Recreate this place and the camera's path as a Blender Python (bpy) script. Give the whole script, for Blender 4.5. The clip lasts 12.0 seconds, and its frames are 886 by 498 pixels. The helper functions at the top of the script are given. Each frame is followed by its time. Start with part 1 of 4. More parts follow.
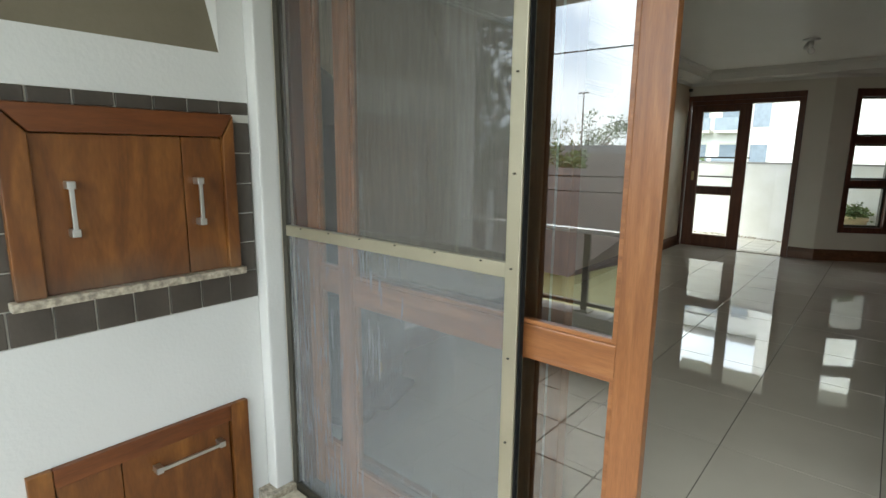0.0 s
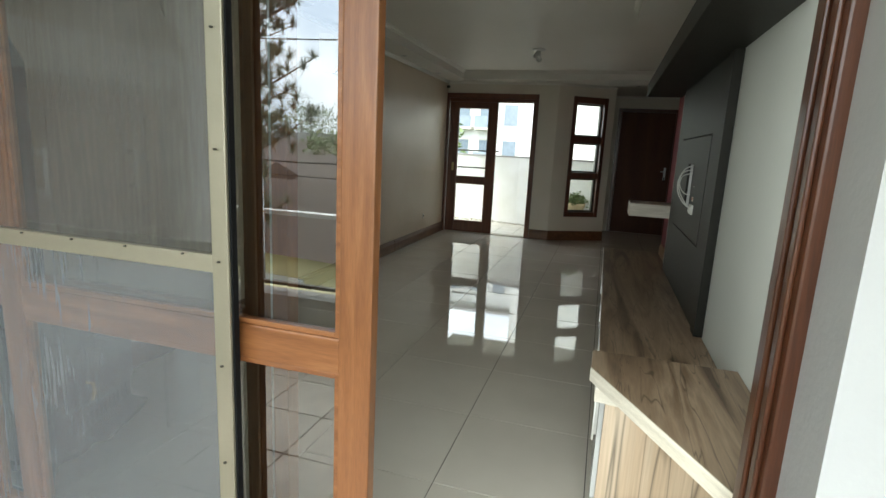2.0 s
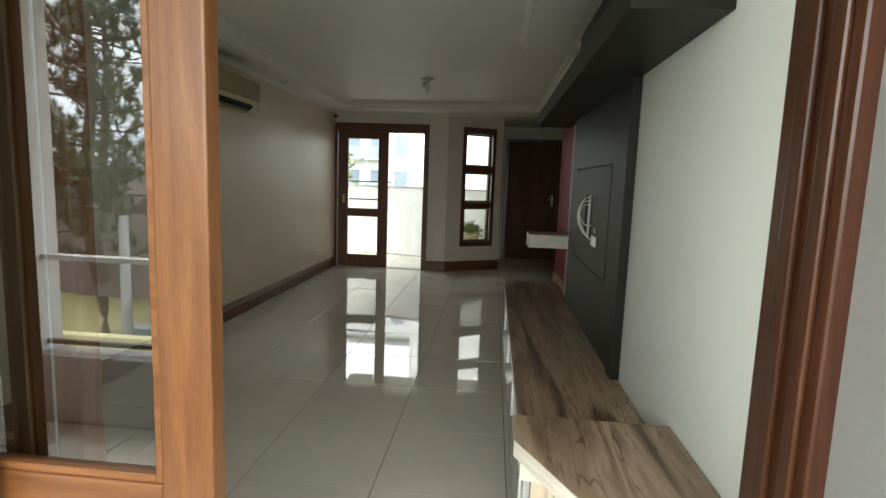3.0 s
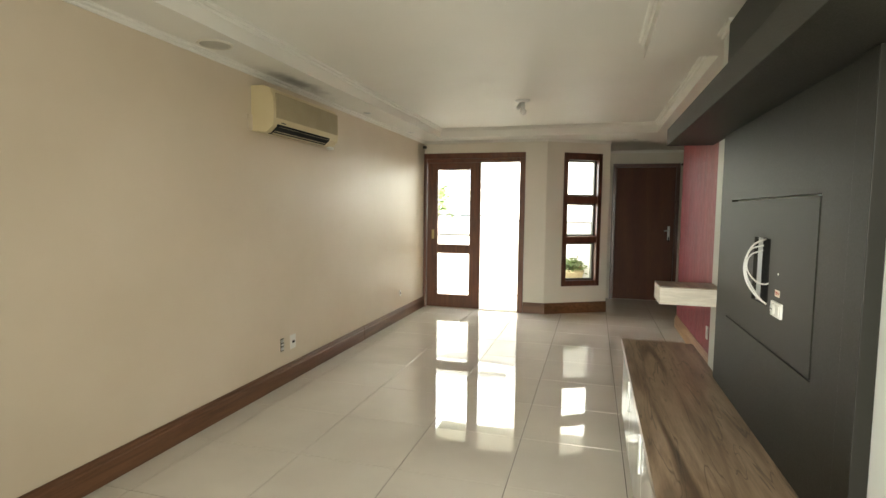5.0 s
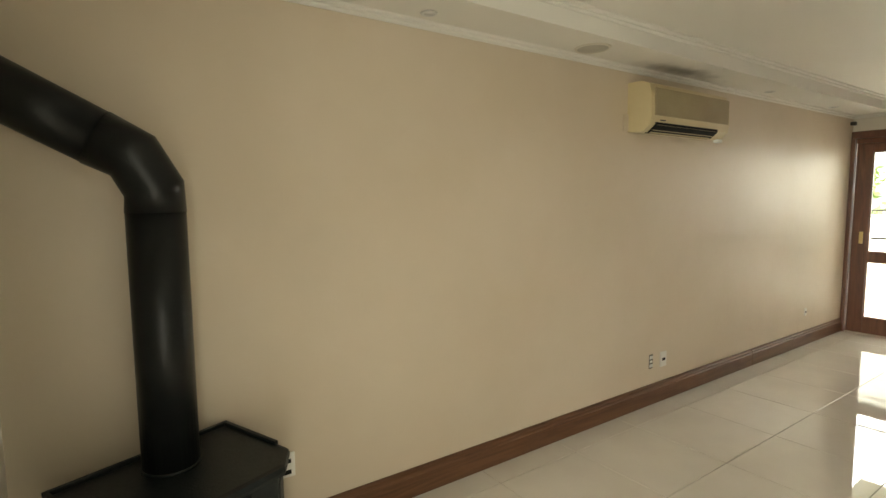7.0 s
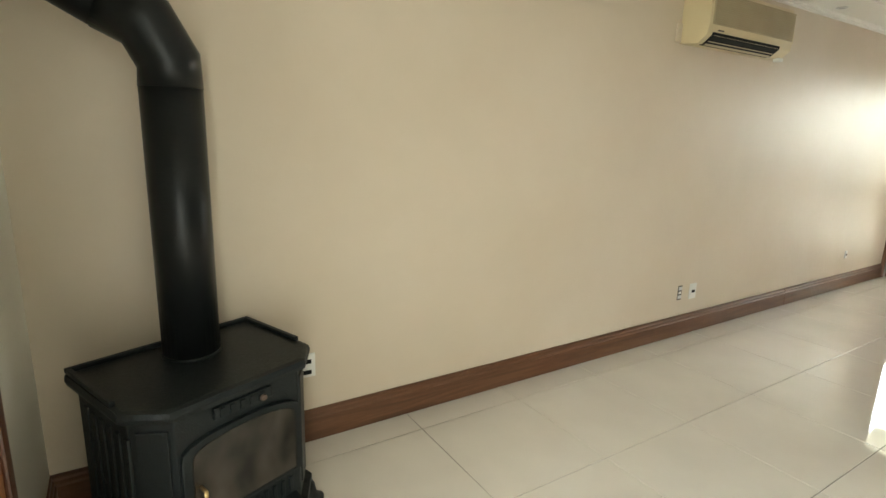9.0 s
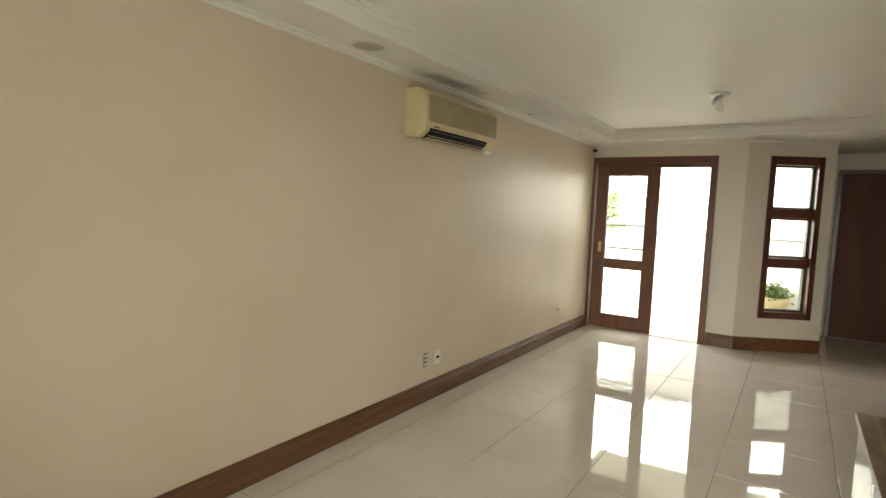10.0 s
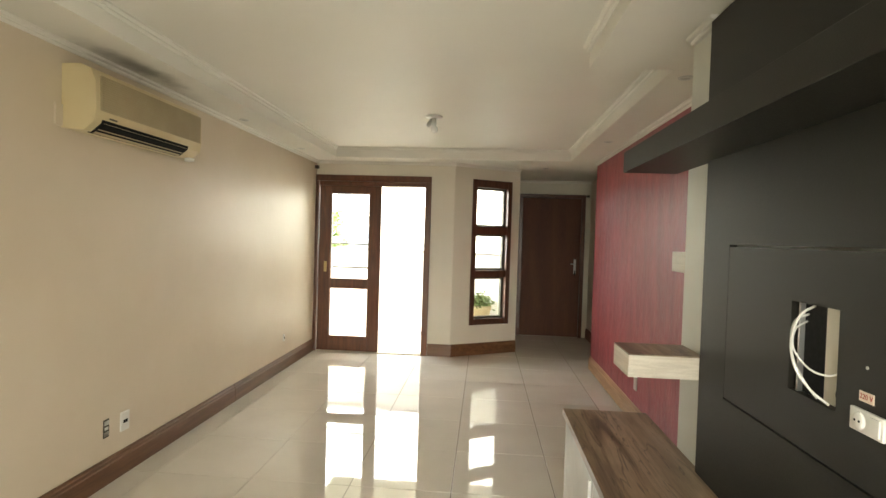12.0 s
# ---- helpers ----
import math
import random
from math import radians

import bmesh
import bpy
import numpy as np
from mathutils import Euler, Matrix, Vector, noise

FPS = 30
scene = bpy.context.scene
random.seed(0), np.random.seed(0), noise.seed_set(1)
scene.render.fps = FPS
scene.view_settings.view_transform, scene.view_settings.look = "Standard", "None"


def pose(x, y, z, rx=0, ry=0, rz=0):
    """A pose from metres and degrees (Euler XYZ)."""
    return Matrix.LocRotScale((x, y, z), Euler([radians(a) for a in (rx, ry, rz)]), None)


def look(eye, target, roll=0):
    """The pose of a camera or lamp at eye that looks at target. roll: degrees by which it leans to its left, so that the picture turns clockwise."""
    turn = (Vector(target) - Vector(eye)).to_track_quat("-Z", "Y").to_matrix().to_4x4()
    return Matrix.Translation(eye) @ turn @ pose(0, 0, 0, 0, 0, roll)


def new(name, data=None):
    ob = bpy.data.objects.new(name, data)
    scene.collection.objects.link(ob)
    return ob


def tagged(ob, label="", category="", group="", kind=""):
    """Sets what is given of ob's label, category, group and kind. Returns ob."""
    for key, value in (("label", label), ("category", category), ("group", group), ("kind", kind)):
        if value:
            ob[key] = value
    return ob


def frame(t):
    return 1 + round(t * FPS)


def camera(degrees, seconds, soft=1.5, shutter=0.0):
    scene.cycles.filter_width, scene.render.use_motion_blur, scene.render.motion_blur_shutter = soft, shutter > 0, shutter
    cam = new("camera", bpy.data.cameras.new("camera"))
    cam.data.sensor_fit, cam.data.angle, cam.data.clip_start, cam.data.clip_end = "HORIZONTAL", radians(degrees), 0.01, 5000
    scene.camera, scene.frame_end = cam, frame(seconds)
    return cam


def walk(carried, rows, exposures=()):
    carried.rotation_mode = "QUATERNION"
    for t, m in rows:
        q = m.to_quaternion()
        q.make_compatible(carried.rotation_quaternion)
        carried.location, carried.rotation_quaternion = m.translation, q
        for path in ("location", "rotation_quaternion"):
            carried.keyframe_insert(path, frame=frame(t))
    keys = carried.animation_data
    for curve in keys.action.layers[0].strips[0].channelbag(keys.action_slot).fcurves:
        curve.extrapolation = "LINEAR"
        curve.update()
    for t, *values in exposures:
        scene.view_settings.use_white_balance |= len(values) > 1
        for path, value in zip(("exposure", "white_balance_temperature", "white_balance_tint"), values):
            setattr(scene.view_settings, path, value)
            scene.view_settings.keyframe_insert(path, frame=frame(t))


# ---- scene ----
cam = camera(80.5, 12.0)
PATH = [
    (0, (2.492, 1.529, 1.377), (1.214, 3.024, 1.012), 0.6),
    (0.5, (2.492, 1.546, 1.31), (1.344, 3.077, 0.728), 2.5),
    (1, (2.515, 1.57, 1.277), (1.491, 3.17, 0.649), 3.3),
    (1.5, (2.532, 1.615, 1.308), (1.696, 3.36, 0.804), 3.7),
    (2, (2.558, 1.706, 1.354), (1.996, 3.587, 0.974), 2.9),
    (2.5, (2.519, 1.865, 1.379), (2.246, 3.825, 1.09), 1.9),
    (2.7, (2.505, 1.921, 1.372), (2.326, 3.894, 1.099), 2.1),
    (4.3, (2.452, 2.531, 1.401), (2.118, 4.494, 1.219), 1.3),
    (4.5, (2.446, 2.595, 1.413), (2.059, 4.55, 1.238), 1.1),
    (5, (2.403, 2.761, 1.424), (1.853, 4.678, 1.273), 0.7),
    (5.5, (2.38, 2.981, 1.467), (1.634, 4.833, 1.34), 0.5),
    (6, (2.347, 2.997, 1.48), (1.326, 4.712, 1.354), -0.0),
    (6.5, (2.177, 2.973, 1.477), (0.836, 4.451, 1.35), -0.5),
    (7, (2.252, 2.974, 1.54), (0.616, 4.111, 1.345), -0.5),
    (8.8, (2.089, 2.952, 1.382), (0.417, 3.923, 0.87), 2.6),
    (9, (2.161, 3.007, 1.396), (0.513, 4.053, 0.959), 1.8),
    (9.5, (2.213, 3.081, 1.473), (0.792, 4.458, 1.18), 2.4),
    (10, (2.305, 3.187, 1.488), (1.189, 4.839, 1.33), 2.4),
    (10.5, (2.407, 3.281, 1.493), (1.616, 5.116, 1.419), 2.3),
    (11, (2.394, 3.358, 1.48), (1.867, 5.287, 1.423), 1.9),
    (11.5, (2.246, 3.44, 1.494), (1.949, 5.417, 1.446), 1.6),
    (12, (2.154, 3.562, 1.478), (1.998, 5.556, 1.433), 1.8),
]
walk(cam, [(t, look(eye, target, roll)) for t, eye, target, roll in PATH],
     exposures=[(0.0, 1.7, 6500, 3), (0.6, 1.4, 6700, 4), (1.1, 1.3, 6800, 5), (1.5, 1.5, 6800, 5), (2.0, 1.8, 6500, 3), (2.7, 1.85, 6600, 4), (4.3, 3.42, 7300, 7), (5.5, 3.7, 7400, 7), (7.0, 3.6, 7900, 7), (9.0, 4.1, 6900, 5), (9.6, 3.4, 7500, 7), (10.5, 3.85, 7500, 8), (12.0, 3.9, 7700, 8)])

# ---- world and light ----
world = bpy.data.worlds.new("sky")
scene.world = world
world.use_nodes = True
wn, wl = world.node_tree.nodes, world.node_tree.links
sky = wn.new("ShaderNodeTexSky")
sky.sky_type = "NISHITA"
sky.sun_disc = False
sky.sun_elevation, sky.sun_rotation = radians(50), radians(200)
sky.air_density, sky.dust_density, sky.ozone_density = 1.0, 5.0, 1.0
cloud = wn.new("ShaderNodeTexNoise")
cloud.inputs["Scale"].default_value, cloud.inputs["Detail"].default_value = 3.0, 6.0
cramp = wn.new("ShaderNodeValToRGB")
cramp.color_ramp.elements[0].position, cramp.color_ramp.elements[1].position = 0.38, 0.62
cramp.color_ramp.elements[0].color = (3.4, 4.3, 5.7, 1)
cramp.color_ramp.elements[1].color = (10.5, 10.8, 11.0, 1)
wmix = wn.new("ShaderNodeMix")
wmix.data_type = "RGBA"
wmix.inputs["Factor"].default_value = 0.85
wl.new(cloud.outputs["Fac"], cramp.inputs["Fac"])
wl.new(sky.outputs["Color"], wmix.inputs[6])
wl.new(cramp.outputs["Color"], wmix.inputs[7])
wl.new(wmix.outputs[2], wn["Background"].inputs["Color"])
wn["Background"].inputs["Strength"].default_value = 0.20

sun = new("sun", bpy.data.lights.new("sun", "SUN"))
sun.data.energy, sun.data.angle, sun.data.color = 0.6, radians(25), (1, 0.97, 0.92)
sun.matrix_world = look((0, 0, 0), (0.25, 0.55, -0.75))

# added fill lamp in the balcony door's open leaf, standing in for sky light
door_light = new("balcony_door_fill", bpy.data.lights.new("balcony_door_fill", "AREA"))
door_light.data.shape, door_light.data.size, door_light.data.size_y, door_light.data.energy = "RECTANGLE", 0.68, 2.0, 3.4
door_light.data.color = (0.95, 1.0, 0.98)
door_light.matrix_world = look((2.49, 2.80, 1.1), (2.49, 6.0, 1.1))

# added fill lamp, out of view outside above the terrace door, brightening the room
terrace_light = new("terrace_fill_lamp", bpy.data.lights.new("terrace_fill_lamp", "AREA"))
terrace_light.data.shape, terrace_light.data.size, terrace_light.data.size_y, terrace_light.data.energy = "RECTANGLE", 1.5, 0.7, 200.0
terrace_light.data.color = (1.0, 0.98, 0.95)
terrace_light.matrix_world = look((0.75, 10.6, 2.9), (1.2, 8.5, 0.5))


# ---- materials ----
def mat(name, a, b=None, rough=0.5, scale=4.0, fine=60.0, bump=0.05, metal=0.0, stretch=(1, 1, 1), wear=0.0, coat=0.0, spec=0.5):
    """Two-scale procedural surface: broad drift between colours a and b, fine grain in bump and roughness."""
    m = bpy.data.materials.new(name)
    m.use_nodes = True
    n, l = m.node_tree.nodes, m.node_tree.links
    p = n["Principled BSDF"]
    b = b or tuple(c * 0.86 for c in a)
    geo = n.new("ShaderNodeNewGeometry")
    mp = n.new("ShaderNodeMapping")
    mp.inputs["Scale"].default_value = stretch
    l.new(geo.outputs["Position"], mp.inputs["Vector"])
    broad = n.new("ShaderNodeTexNoise")
    broad.inputs["Scale"].default_value, broad.inputs["Detail"].default_value = scale, 5.0
    grain = n.new("ShaderNodeTexNoise")
    grain.inputs["Scale"].default_value, grain.inputs["Detail"].default_value = fine, 3.0
    for q in (broad, grain):
        l.new(mp.outputs["Vector"], q.inputs["Vector"])
    mix = n.new("ShaderNodeMix")
    mix.data_type = "RGBA"
    mix.inputs[6].default_value, mix.inputs[7].default_value = (*a, 1), (*b, 1)
    ramp = n.new("ShaderNodeMapRange")
    ramp.inputs["From Min"].default_value, ramp.inputs["From Max"].default_value = 0.35, 0.65
    l.new(broad.outputs["Fac"], ramp.inputs["Value"])
    l.new(ramp.outputs["Result"], mix.inputs["Factor"])
    l.new(mix.outputs[2], p.inputs["Base Color"])
    rr = n.new("ShaderNodeMapRange")
    rr.inputs["To Min"].default_value, rr.inputs["To Max"].default_value = max(0.02, rough * (0.8 - wear)), min(1, rough * (1.2 + wear))
    l.new(grain.outputs["Fac"], rr.inputs["Value"])
    l.new(rr.outputs["Result"], p.inputs["Roughness"])
    bp = n.new("ShaderNodeBump")
    bp.inputs["Strength"].default_value, bp.inputs["Distance"].default_value = bump, 0.01
    l.new(grain.outputs["Fac"], bp.inputs["Height"])
    l.new(bp.outputs["Normal"], p.inputs["Normal"])
    p.inputs["Metallic"].default_value, p.inputs["Coat Weight"].default_value = metal, coat
    p.inputs["Coat Roughness"].default_value = 0.15
    p.inputs["Specular IOR Level"].default_value = spec
    return m


def wood(name, stops, stretch=(1, 1, 1), scale=6.0, distort=2.0, rough=0.4, bump=0.08, dark=0.0, coat=0.0, vary=0.0):
    """Timber: noise drawn out along the grain through a colour ramp, with fine fibres and optional dark veins."""
    m = bpy.data.materials.new(name)
    m.use_nodes = True
    n, l = m.node_tree.nodes, m.node_tree.links
    p = n["Principled BSDF"]
    geo = n.new("ShaderNodeNewGeometry")
    mp = n.new("ShaderNodeMapping")
    mp.inputs["Scale"].default_value = stretch
    l.new(geo.outputs["Position"], mp.inputs["Vector"])
    big = n.new("ShaderNodeTexNoise")
    big.inputs["Scale"].default_value, big.inputs["Detail"].default_value, big.inputs["Distortion"].default_value = scale, 4.0, distort
    fib = n.new("ShaderNodeTexNoise")
    fib.inputs["Scale"].default_value, fib.inputs["Detail"].default_value = scale * 14, 4.0
    for q in (big, fib):
        l.new(mp.outputs["Vector"], q.inputs["Vector"])
    ramp = n.new("ShaderNodeValToRGB")
    e = ramp.color_ramp.elements
    e[0].position, e[0].color = 0.3, (*stops[0], 1)
    e[1].position, e[1].color = 0.7, (*stops[-1], 1)
    for i, c in enumerate(stops[1:-1]):
        e.new(0.3 + 0.4 * (i + 1) / (len(stops) - 1)).color = (*c, 1)
    l.new(big.outputs["Fac"], ramp.inputs["Fac"])
    col = ramp.outputs["Color"]
    mx = n.new("ShaderNodeMix")
    mx.data_type, mx.blend_type = "RGBA", "MULTIPLY"
    mx.inputs["Factor"].default_value = 0.45
    l.new(col, mx.inputs[6])
    l.new(fib.outputs["Fac"], mx.inputs[7])
    gain = n.new("ShaderNodeMix")
    gain.data_type, gain.blend_type = "RGBA", "MULTIPLY"
    gain.inputs["Factor"].default_value = 1.0
    gain.inputs[7].default_value = (1.3, 1.3, 1.3, 1)
    l.new(mx.outputs[2], gain.inputs[6])
    col = gain.outputs[2]
    if dark:
        vein = n.new("ShaderNodeTexNoise")
        vein.inputs["Scale"].default_value, vein.inputs["Detail"].default_value, vein.inputs["Distortion"].default_value = scale * 1.3, 2.0, distort * 1.4
        l.new(mp.outputs["Vector"], vein.inputs["Vector"])
        vr = n.new("ShaderNodeValToRGB")
        v = vr.color_ramp.elements
        v[0].position, v[0].color = 0.482, (1, 1, 1, 1)
        v[1].position, v[1].color = 0.518, (1, 1, 1, 1)
        v.new(0.5).color = (1 - dark, 1 - dark, 1 - dark, 1)
        l.new(vein.outputs["Fac"], vr.inputs["Fac"])
        m2 = n.new("ShaderNodeMix")
        m2.data_type, m2.blend_type = "RGBA", "MULTIPLY"
        m2.inputs["Factor"].default_value = 1.0
        l.new(col, m2.inputs[6])
        l.new(vr.outputs["Color"], m2.inputs[7])
        col = m2.outputs[2]
    l.new(col, p.inputs["Base Color"])
    bp = n.new("ShaderNodeBump")
    bp.inputs["Strength"].default_value, bp.inputs["Distance"].default_value = bump, 0.004
    l.new(fib.outputs["Fac"], bp.inputs["Height"])
    l.new(bp.outputs["Normal"], p.inputs["Normal"])
    p.inputs["Roughness"].default_value, p.inputs["Coat Weight"].default_value = rough, coat
    p.inputs["Coat Roughness"].default_value = 0.2
    return m


def glass(name, tint=(0.96, 0.98, 0.97), gloss=1.0):
    m = bpy.data.materials.new(name)
    m.use_nodes = True
    n, l = m.node_tree.nodes, m.node_tree.links
    t, g, x, f = n.new("ShaderNodeBsdfTransparent"), n.new("ShaderNodeBsdfGlossy"), n.new("ShaderNodeMixShader"), n.new("ShaderNodeFresnel")
    t.inputs["Color"].default_value = (*tint, 1)
    g.inputs["Roughness"].default_value = 0.0
    f.inputs["IOR"].default_value = 1.5 * gloss
    l.new(f.outputs["Fac"], x.inputs["Fac"])
    l.new(t.outputs["BSDF"], x.inputs[1])
    l.new(g.outputs["BSDF"], x.inputs[2])
    l.new(x.outputs["Shader"], n["Material Output"].inputs["Surface"])
    return m


def mesh_cloth(name, low, high, dust):
    """Dusty insect mesh: part see-through, with vertical streaks of dust."""
    m = bpy.data.materials.new(name)
    m.use_nodes = True
    n, l = m.node_tree.nodes, m.node_tree.links
    t, x = n.new("ShaderNodeBsdfTransparent"), n.new("ShaderNodeMixShader")
    p = n["Principled BSDF"]
    geo, mp = n.new("ShaderNodeNewGeometry"), n.new("ShaderNodeMapping")
    mp.inputs["Scale"].default_value = (1, 1, 0.06)
    l.new(geo.outputs["Position"], mp.inputs["Vector"])
    k = n.new("ShaderNodeTexNoise")
    k.inputs["Scale"].default_value, k.inputs["Detail"].default_value = 95.0, 7.0
    l.new(mp.outputs["Vector"], k.inputs["Vector"])
    cloudy = n.new("ShaderNodeTexNoise")
    cloudy.inputs["Scale"].default_value = 2.5
    l.new(geo.outputs["Position"], cloudy.inputs["Vector"])
    add = n.new("ShaderNodeMath")
    add.operation = "MULTIPLY"
    l.new(k.outputs["Fac"], add.inputs[0])
    l.new(cloudy.outputs["Fac"], add.inputs[1])
    r = n.new("ShaderNodeMapRange")
    r.inputs["From Min"].default_value, r.inputs["From Max"].default_value = 0.14, 0.40
    r.inputs["To Min"].default_value, r.inputs["To Max"].default_value = low, high
    l.new(add.outputs[0], r.inputs["Value"])
    l.new(r.outputs["Result"], x.inputs["Fac"])
    p.inputs["Base Color"].default_value = (*dust, 1)
    p.inputs["Roughness"].default_value = 0.7
    l.new(t.outputs["BSDF"], x.inputs[1])
    l.new(p.outputs["BSDF"], x.inputs[2])
    l.new(x.outputs["Shader"], n["Material Output"].inputs["Surface"])
    return m


M_BEIGE = mat("beige_wall_paint", (0.61, 0.52, 0.405), (0.57, 0.48, 0.365), rough=0.42, scale=1.3, fine=22, bump=0.10, spec=0.55)
M_CREAM = mat("cream_wall_paint", (0.68, 0.64, 0.55), (0.64, 0.60, 0.50), rough=0.5, scale=1.5, fine=90, bump=0.05)
M_WHITE = mat("white_wall_paint", (0.66, 0.66, 0.64), (0.60, 0.60, 0.58), rough=0.7, scale=1.2, fine=70, bump=0.12)
M_PALEWALL = mat("pale_white_wall_paint", (0.64, 0.65, 0.60), (0.60, 0.61, 0.56), rough=0.5, scale=1.5, fine=60, bump=0.06)
M_CEIL = mat("ceiling_paint", (0.74, 0.72, 0.66), (0.71, 0.69, 0.63), rough=0.55, scale=1.0, fine=120, bump=0.02)


def stain(m, centre, size, strength):
    """Sooty smudge with soft, ragged edges on a painted surface."""
    n, l = m.node_tree.nodes, m.node_tree.links
    p = n["Principled BSDF"]
    old = p.inputs["Base Color"].links[0].from_socket
    geo, mp, le, no = n.new("ShaderNodeNewGeometry"), n.new("ShaderNodeVectorMath"), n.new("ShaderNodeVectorMath"), n.new("ShaderNodeTexNoise")
    sub = n.new("ShaderNodeVectorMath")
    sub.operation, mp.operation, le.operation = "SUBTRACT", "DIVIDE", "LENGTH"
    sub.inputs[1].default_value, mp.inputs[1].default_value = centre, size
    l.new(geo.outputs["Position"], sub.inputs[0])
    l.new(sub.outputs[0], mp.inputs[0])
    l.new(mp.outputs[0], le.inputs[0])
    no.inputs["Scale"].default_value = 7.0
    l.new(geo.outputs["Position"], no.inputs["Vector"])
    ad = n.new("ShaderNodeMath")
    l.new(le.outputs["Value"], ad.inputs[0])
    l.new(no.outputs["Fac"], ad.inputs[1])
    mr = n.new("ShaderNodeMapRange")
    mr.interpolation_type = "SMOOTHSTEP"
    mr.inputs["From Min"].default_value, mr.inputs["From Max"].default_value = 0.5, 1.5
    mr.inputs["To Min"].default_value, mr.inputs["To Max"].default_value = strength, 0.0
    l.new(ad.outputs[0], mr.inputs["Value"])
    mx = n.new("ShaderNodeMix")
    mx.data_type = "RGBA"
    mx.inputs[7].default_value = (0.10, 0.09, 0.075, 1)
    l.new(mr.outputs["Result"], mx.inputs["Factor"])
    l.new(old, mx.inputs[6])
    l.new(mx.outputs[2], p.inputs["Base Color"])


stain(M_CEIL, (0.16, 6.45, 2.39), (0.13, 0.62, 0.3), 0.75)
M_RED = mat("red_brushed_plaster", (0.34, 0.058, 0.068), (0.23, 0.034, 0.044), rough=0.44, scale=9, fine=60, bump=0.35, stretch=(1, 1, 0.25), wear=0.2)
M_TILE = mat("polished_porcelain", (0.66, 0.615, 0.54), (0.61, 0.565, 0.495), rough=0.026, scale=2.2, fine=30, bump=0.004, spec=0.7)
M_GROUT = mat("dark_grout", (0.12, 0.11, 0.10), rough=0.9, fine=200)
M_BTILE = mat("balcony_floor_tile", (0.56, 0.51, 0.44), (0.44, 0.40, 0.35), rough=0.45, scale=9, fine=40, bump=0.1, wear=0.2)
M_REDWOOD = wood("reddish_varnished_timber", [(0.082, 0.027, 0.012), (0.12, 0.040, 0.017), (0.155, 0.055, 0.024)], (9, 9, 0.7), 3.0, 1.0, 0.33, 0.06, coat=0.3)
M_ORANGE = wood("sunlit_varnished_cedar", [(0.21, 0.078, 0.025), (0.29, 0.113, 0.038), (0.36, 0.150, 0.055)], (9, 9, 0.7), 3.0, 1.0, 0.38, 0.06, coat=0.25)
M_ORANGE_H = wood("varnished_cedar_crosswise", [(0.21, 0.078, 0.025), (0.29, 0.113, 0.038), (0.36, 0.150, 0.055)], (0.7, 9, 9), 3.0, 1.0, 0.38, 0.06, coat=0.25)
M_DARKWOOD = wood("dark_stained_timber", [(0.055, 0.018, 0.009), (0.085, 0.028, 0.013), (0.11, 0.038, 0.017)], (9, 9, 0.7), 3.0, 1.0, 0.36, 0.06, coat=0.2)
M_ENTRY = wood("brown_door_veneer", [(0.085, 0.026, 0.009), (0.105, 0.033, 0.011), (0.125, 0.041, 0.014)], (3.0, 3.0, 0.35), 2.0, 0.6, 0.62, 0.03, coat=0.0)
M_BASE = wood("baseboard_timber", [(0.075, 0.030, 0.013), (0.11, 0.046, 0.02), (0.145, 0.064, 0.029)], (9, 0.6, 9), 3.0, 1.0, 0.5, 0.06, coat=0.04)
M_BASE_X = wood("baseboard_timber_cross", [(0.09, 0.037, 0.014), (0.13, 0.056, 0.022), (0.17, 0.075, 0.032)], (0.6, 9, 9), 3.0, 1.0, 0.4, 0.06, coat=0.2)
M_BBQ = wood("weathered_cedar_boards", [(0.085, 0.026, 0.006), (0.15, 0.052, 0.010), (0.23, 0.092, 0.020)], (3.2, 3.2, 0.8), 2.6, 1.2, 0.42, 0.05)
M_BBQ_H = wood("weathered_cedar_rails", [(0.10, 0.028, 0.006), (0.14, 0.042, 0.009), (0.17, 0.055, 0.013)], (6, 0.8, 6), 2.6, 1.2, 0.42, 0.05)
M_BENCH = wood("streaked_walnut_laminate", [(0.085, 0.052, 0.032), (0.20, 0.135, 0.085), (0.30, 0.215, 0.145), (0.16, 0.105, 0.065)], (5.0, 0.42, 5.0), 2.3, 1.0, 0.33, 0.03, dark=0.6)
M_SPALT = wood("pale_spalted_laminate", [(0.46, 0.32, 0.21), (0.57, 0.44, 0.31), (0.50, 0.37, 0.25), (0.62, 0.50, 0.37)], (4.0, 4.0, 0.13), 2.2, 0.25, 0.4, 0.03, dark=0.6)
M_PALE = wood("whitewashed_oak_laminate", [(0.48, 0.43, 0.35), (0.56, 0.51, 0.42), (0.62, 0.57, 0.48)], (2, 0.8, 18), 4.0, 0.6, 0.45, 0.05)
M_PANEL = mat("charcoal_matt_laminate", (0.0135, 0.0125, 0.0095), (0.0165, 0.015, 0.0115), rough=0.45, scale=2, fine=250, bump=0.03, spec=0.2)
M_GLOSSWHITE = mat("gloss_white_lacquer", (0.78, 0.78, 0.76), rough=0.12, bump=0.0)
M_IRON = mat("black_cast_iron", (0.0065, 0.009, 0.0095), (0.0095, 0.0125, 0.0125), rough=0.45, scale=8, fine=180, bump=0.18, wear=0.15, spec=0.3)
M_PIPE = mat("black_enamelled_pipe", (0.007, 0.008, 0.008), (0.009, 0.010, 0.010), rough=0.33, scale=5, fine=12, bump=0.0, spec=0.25)
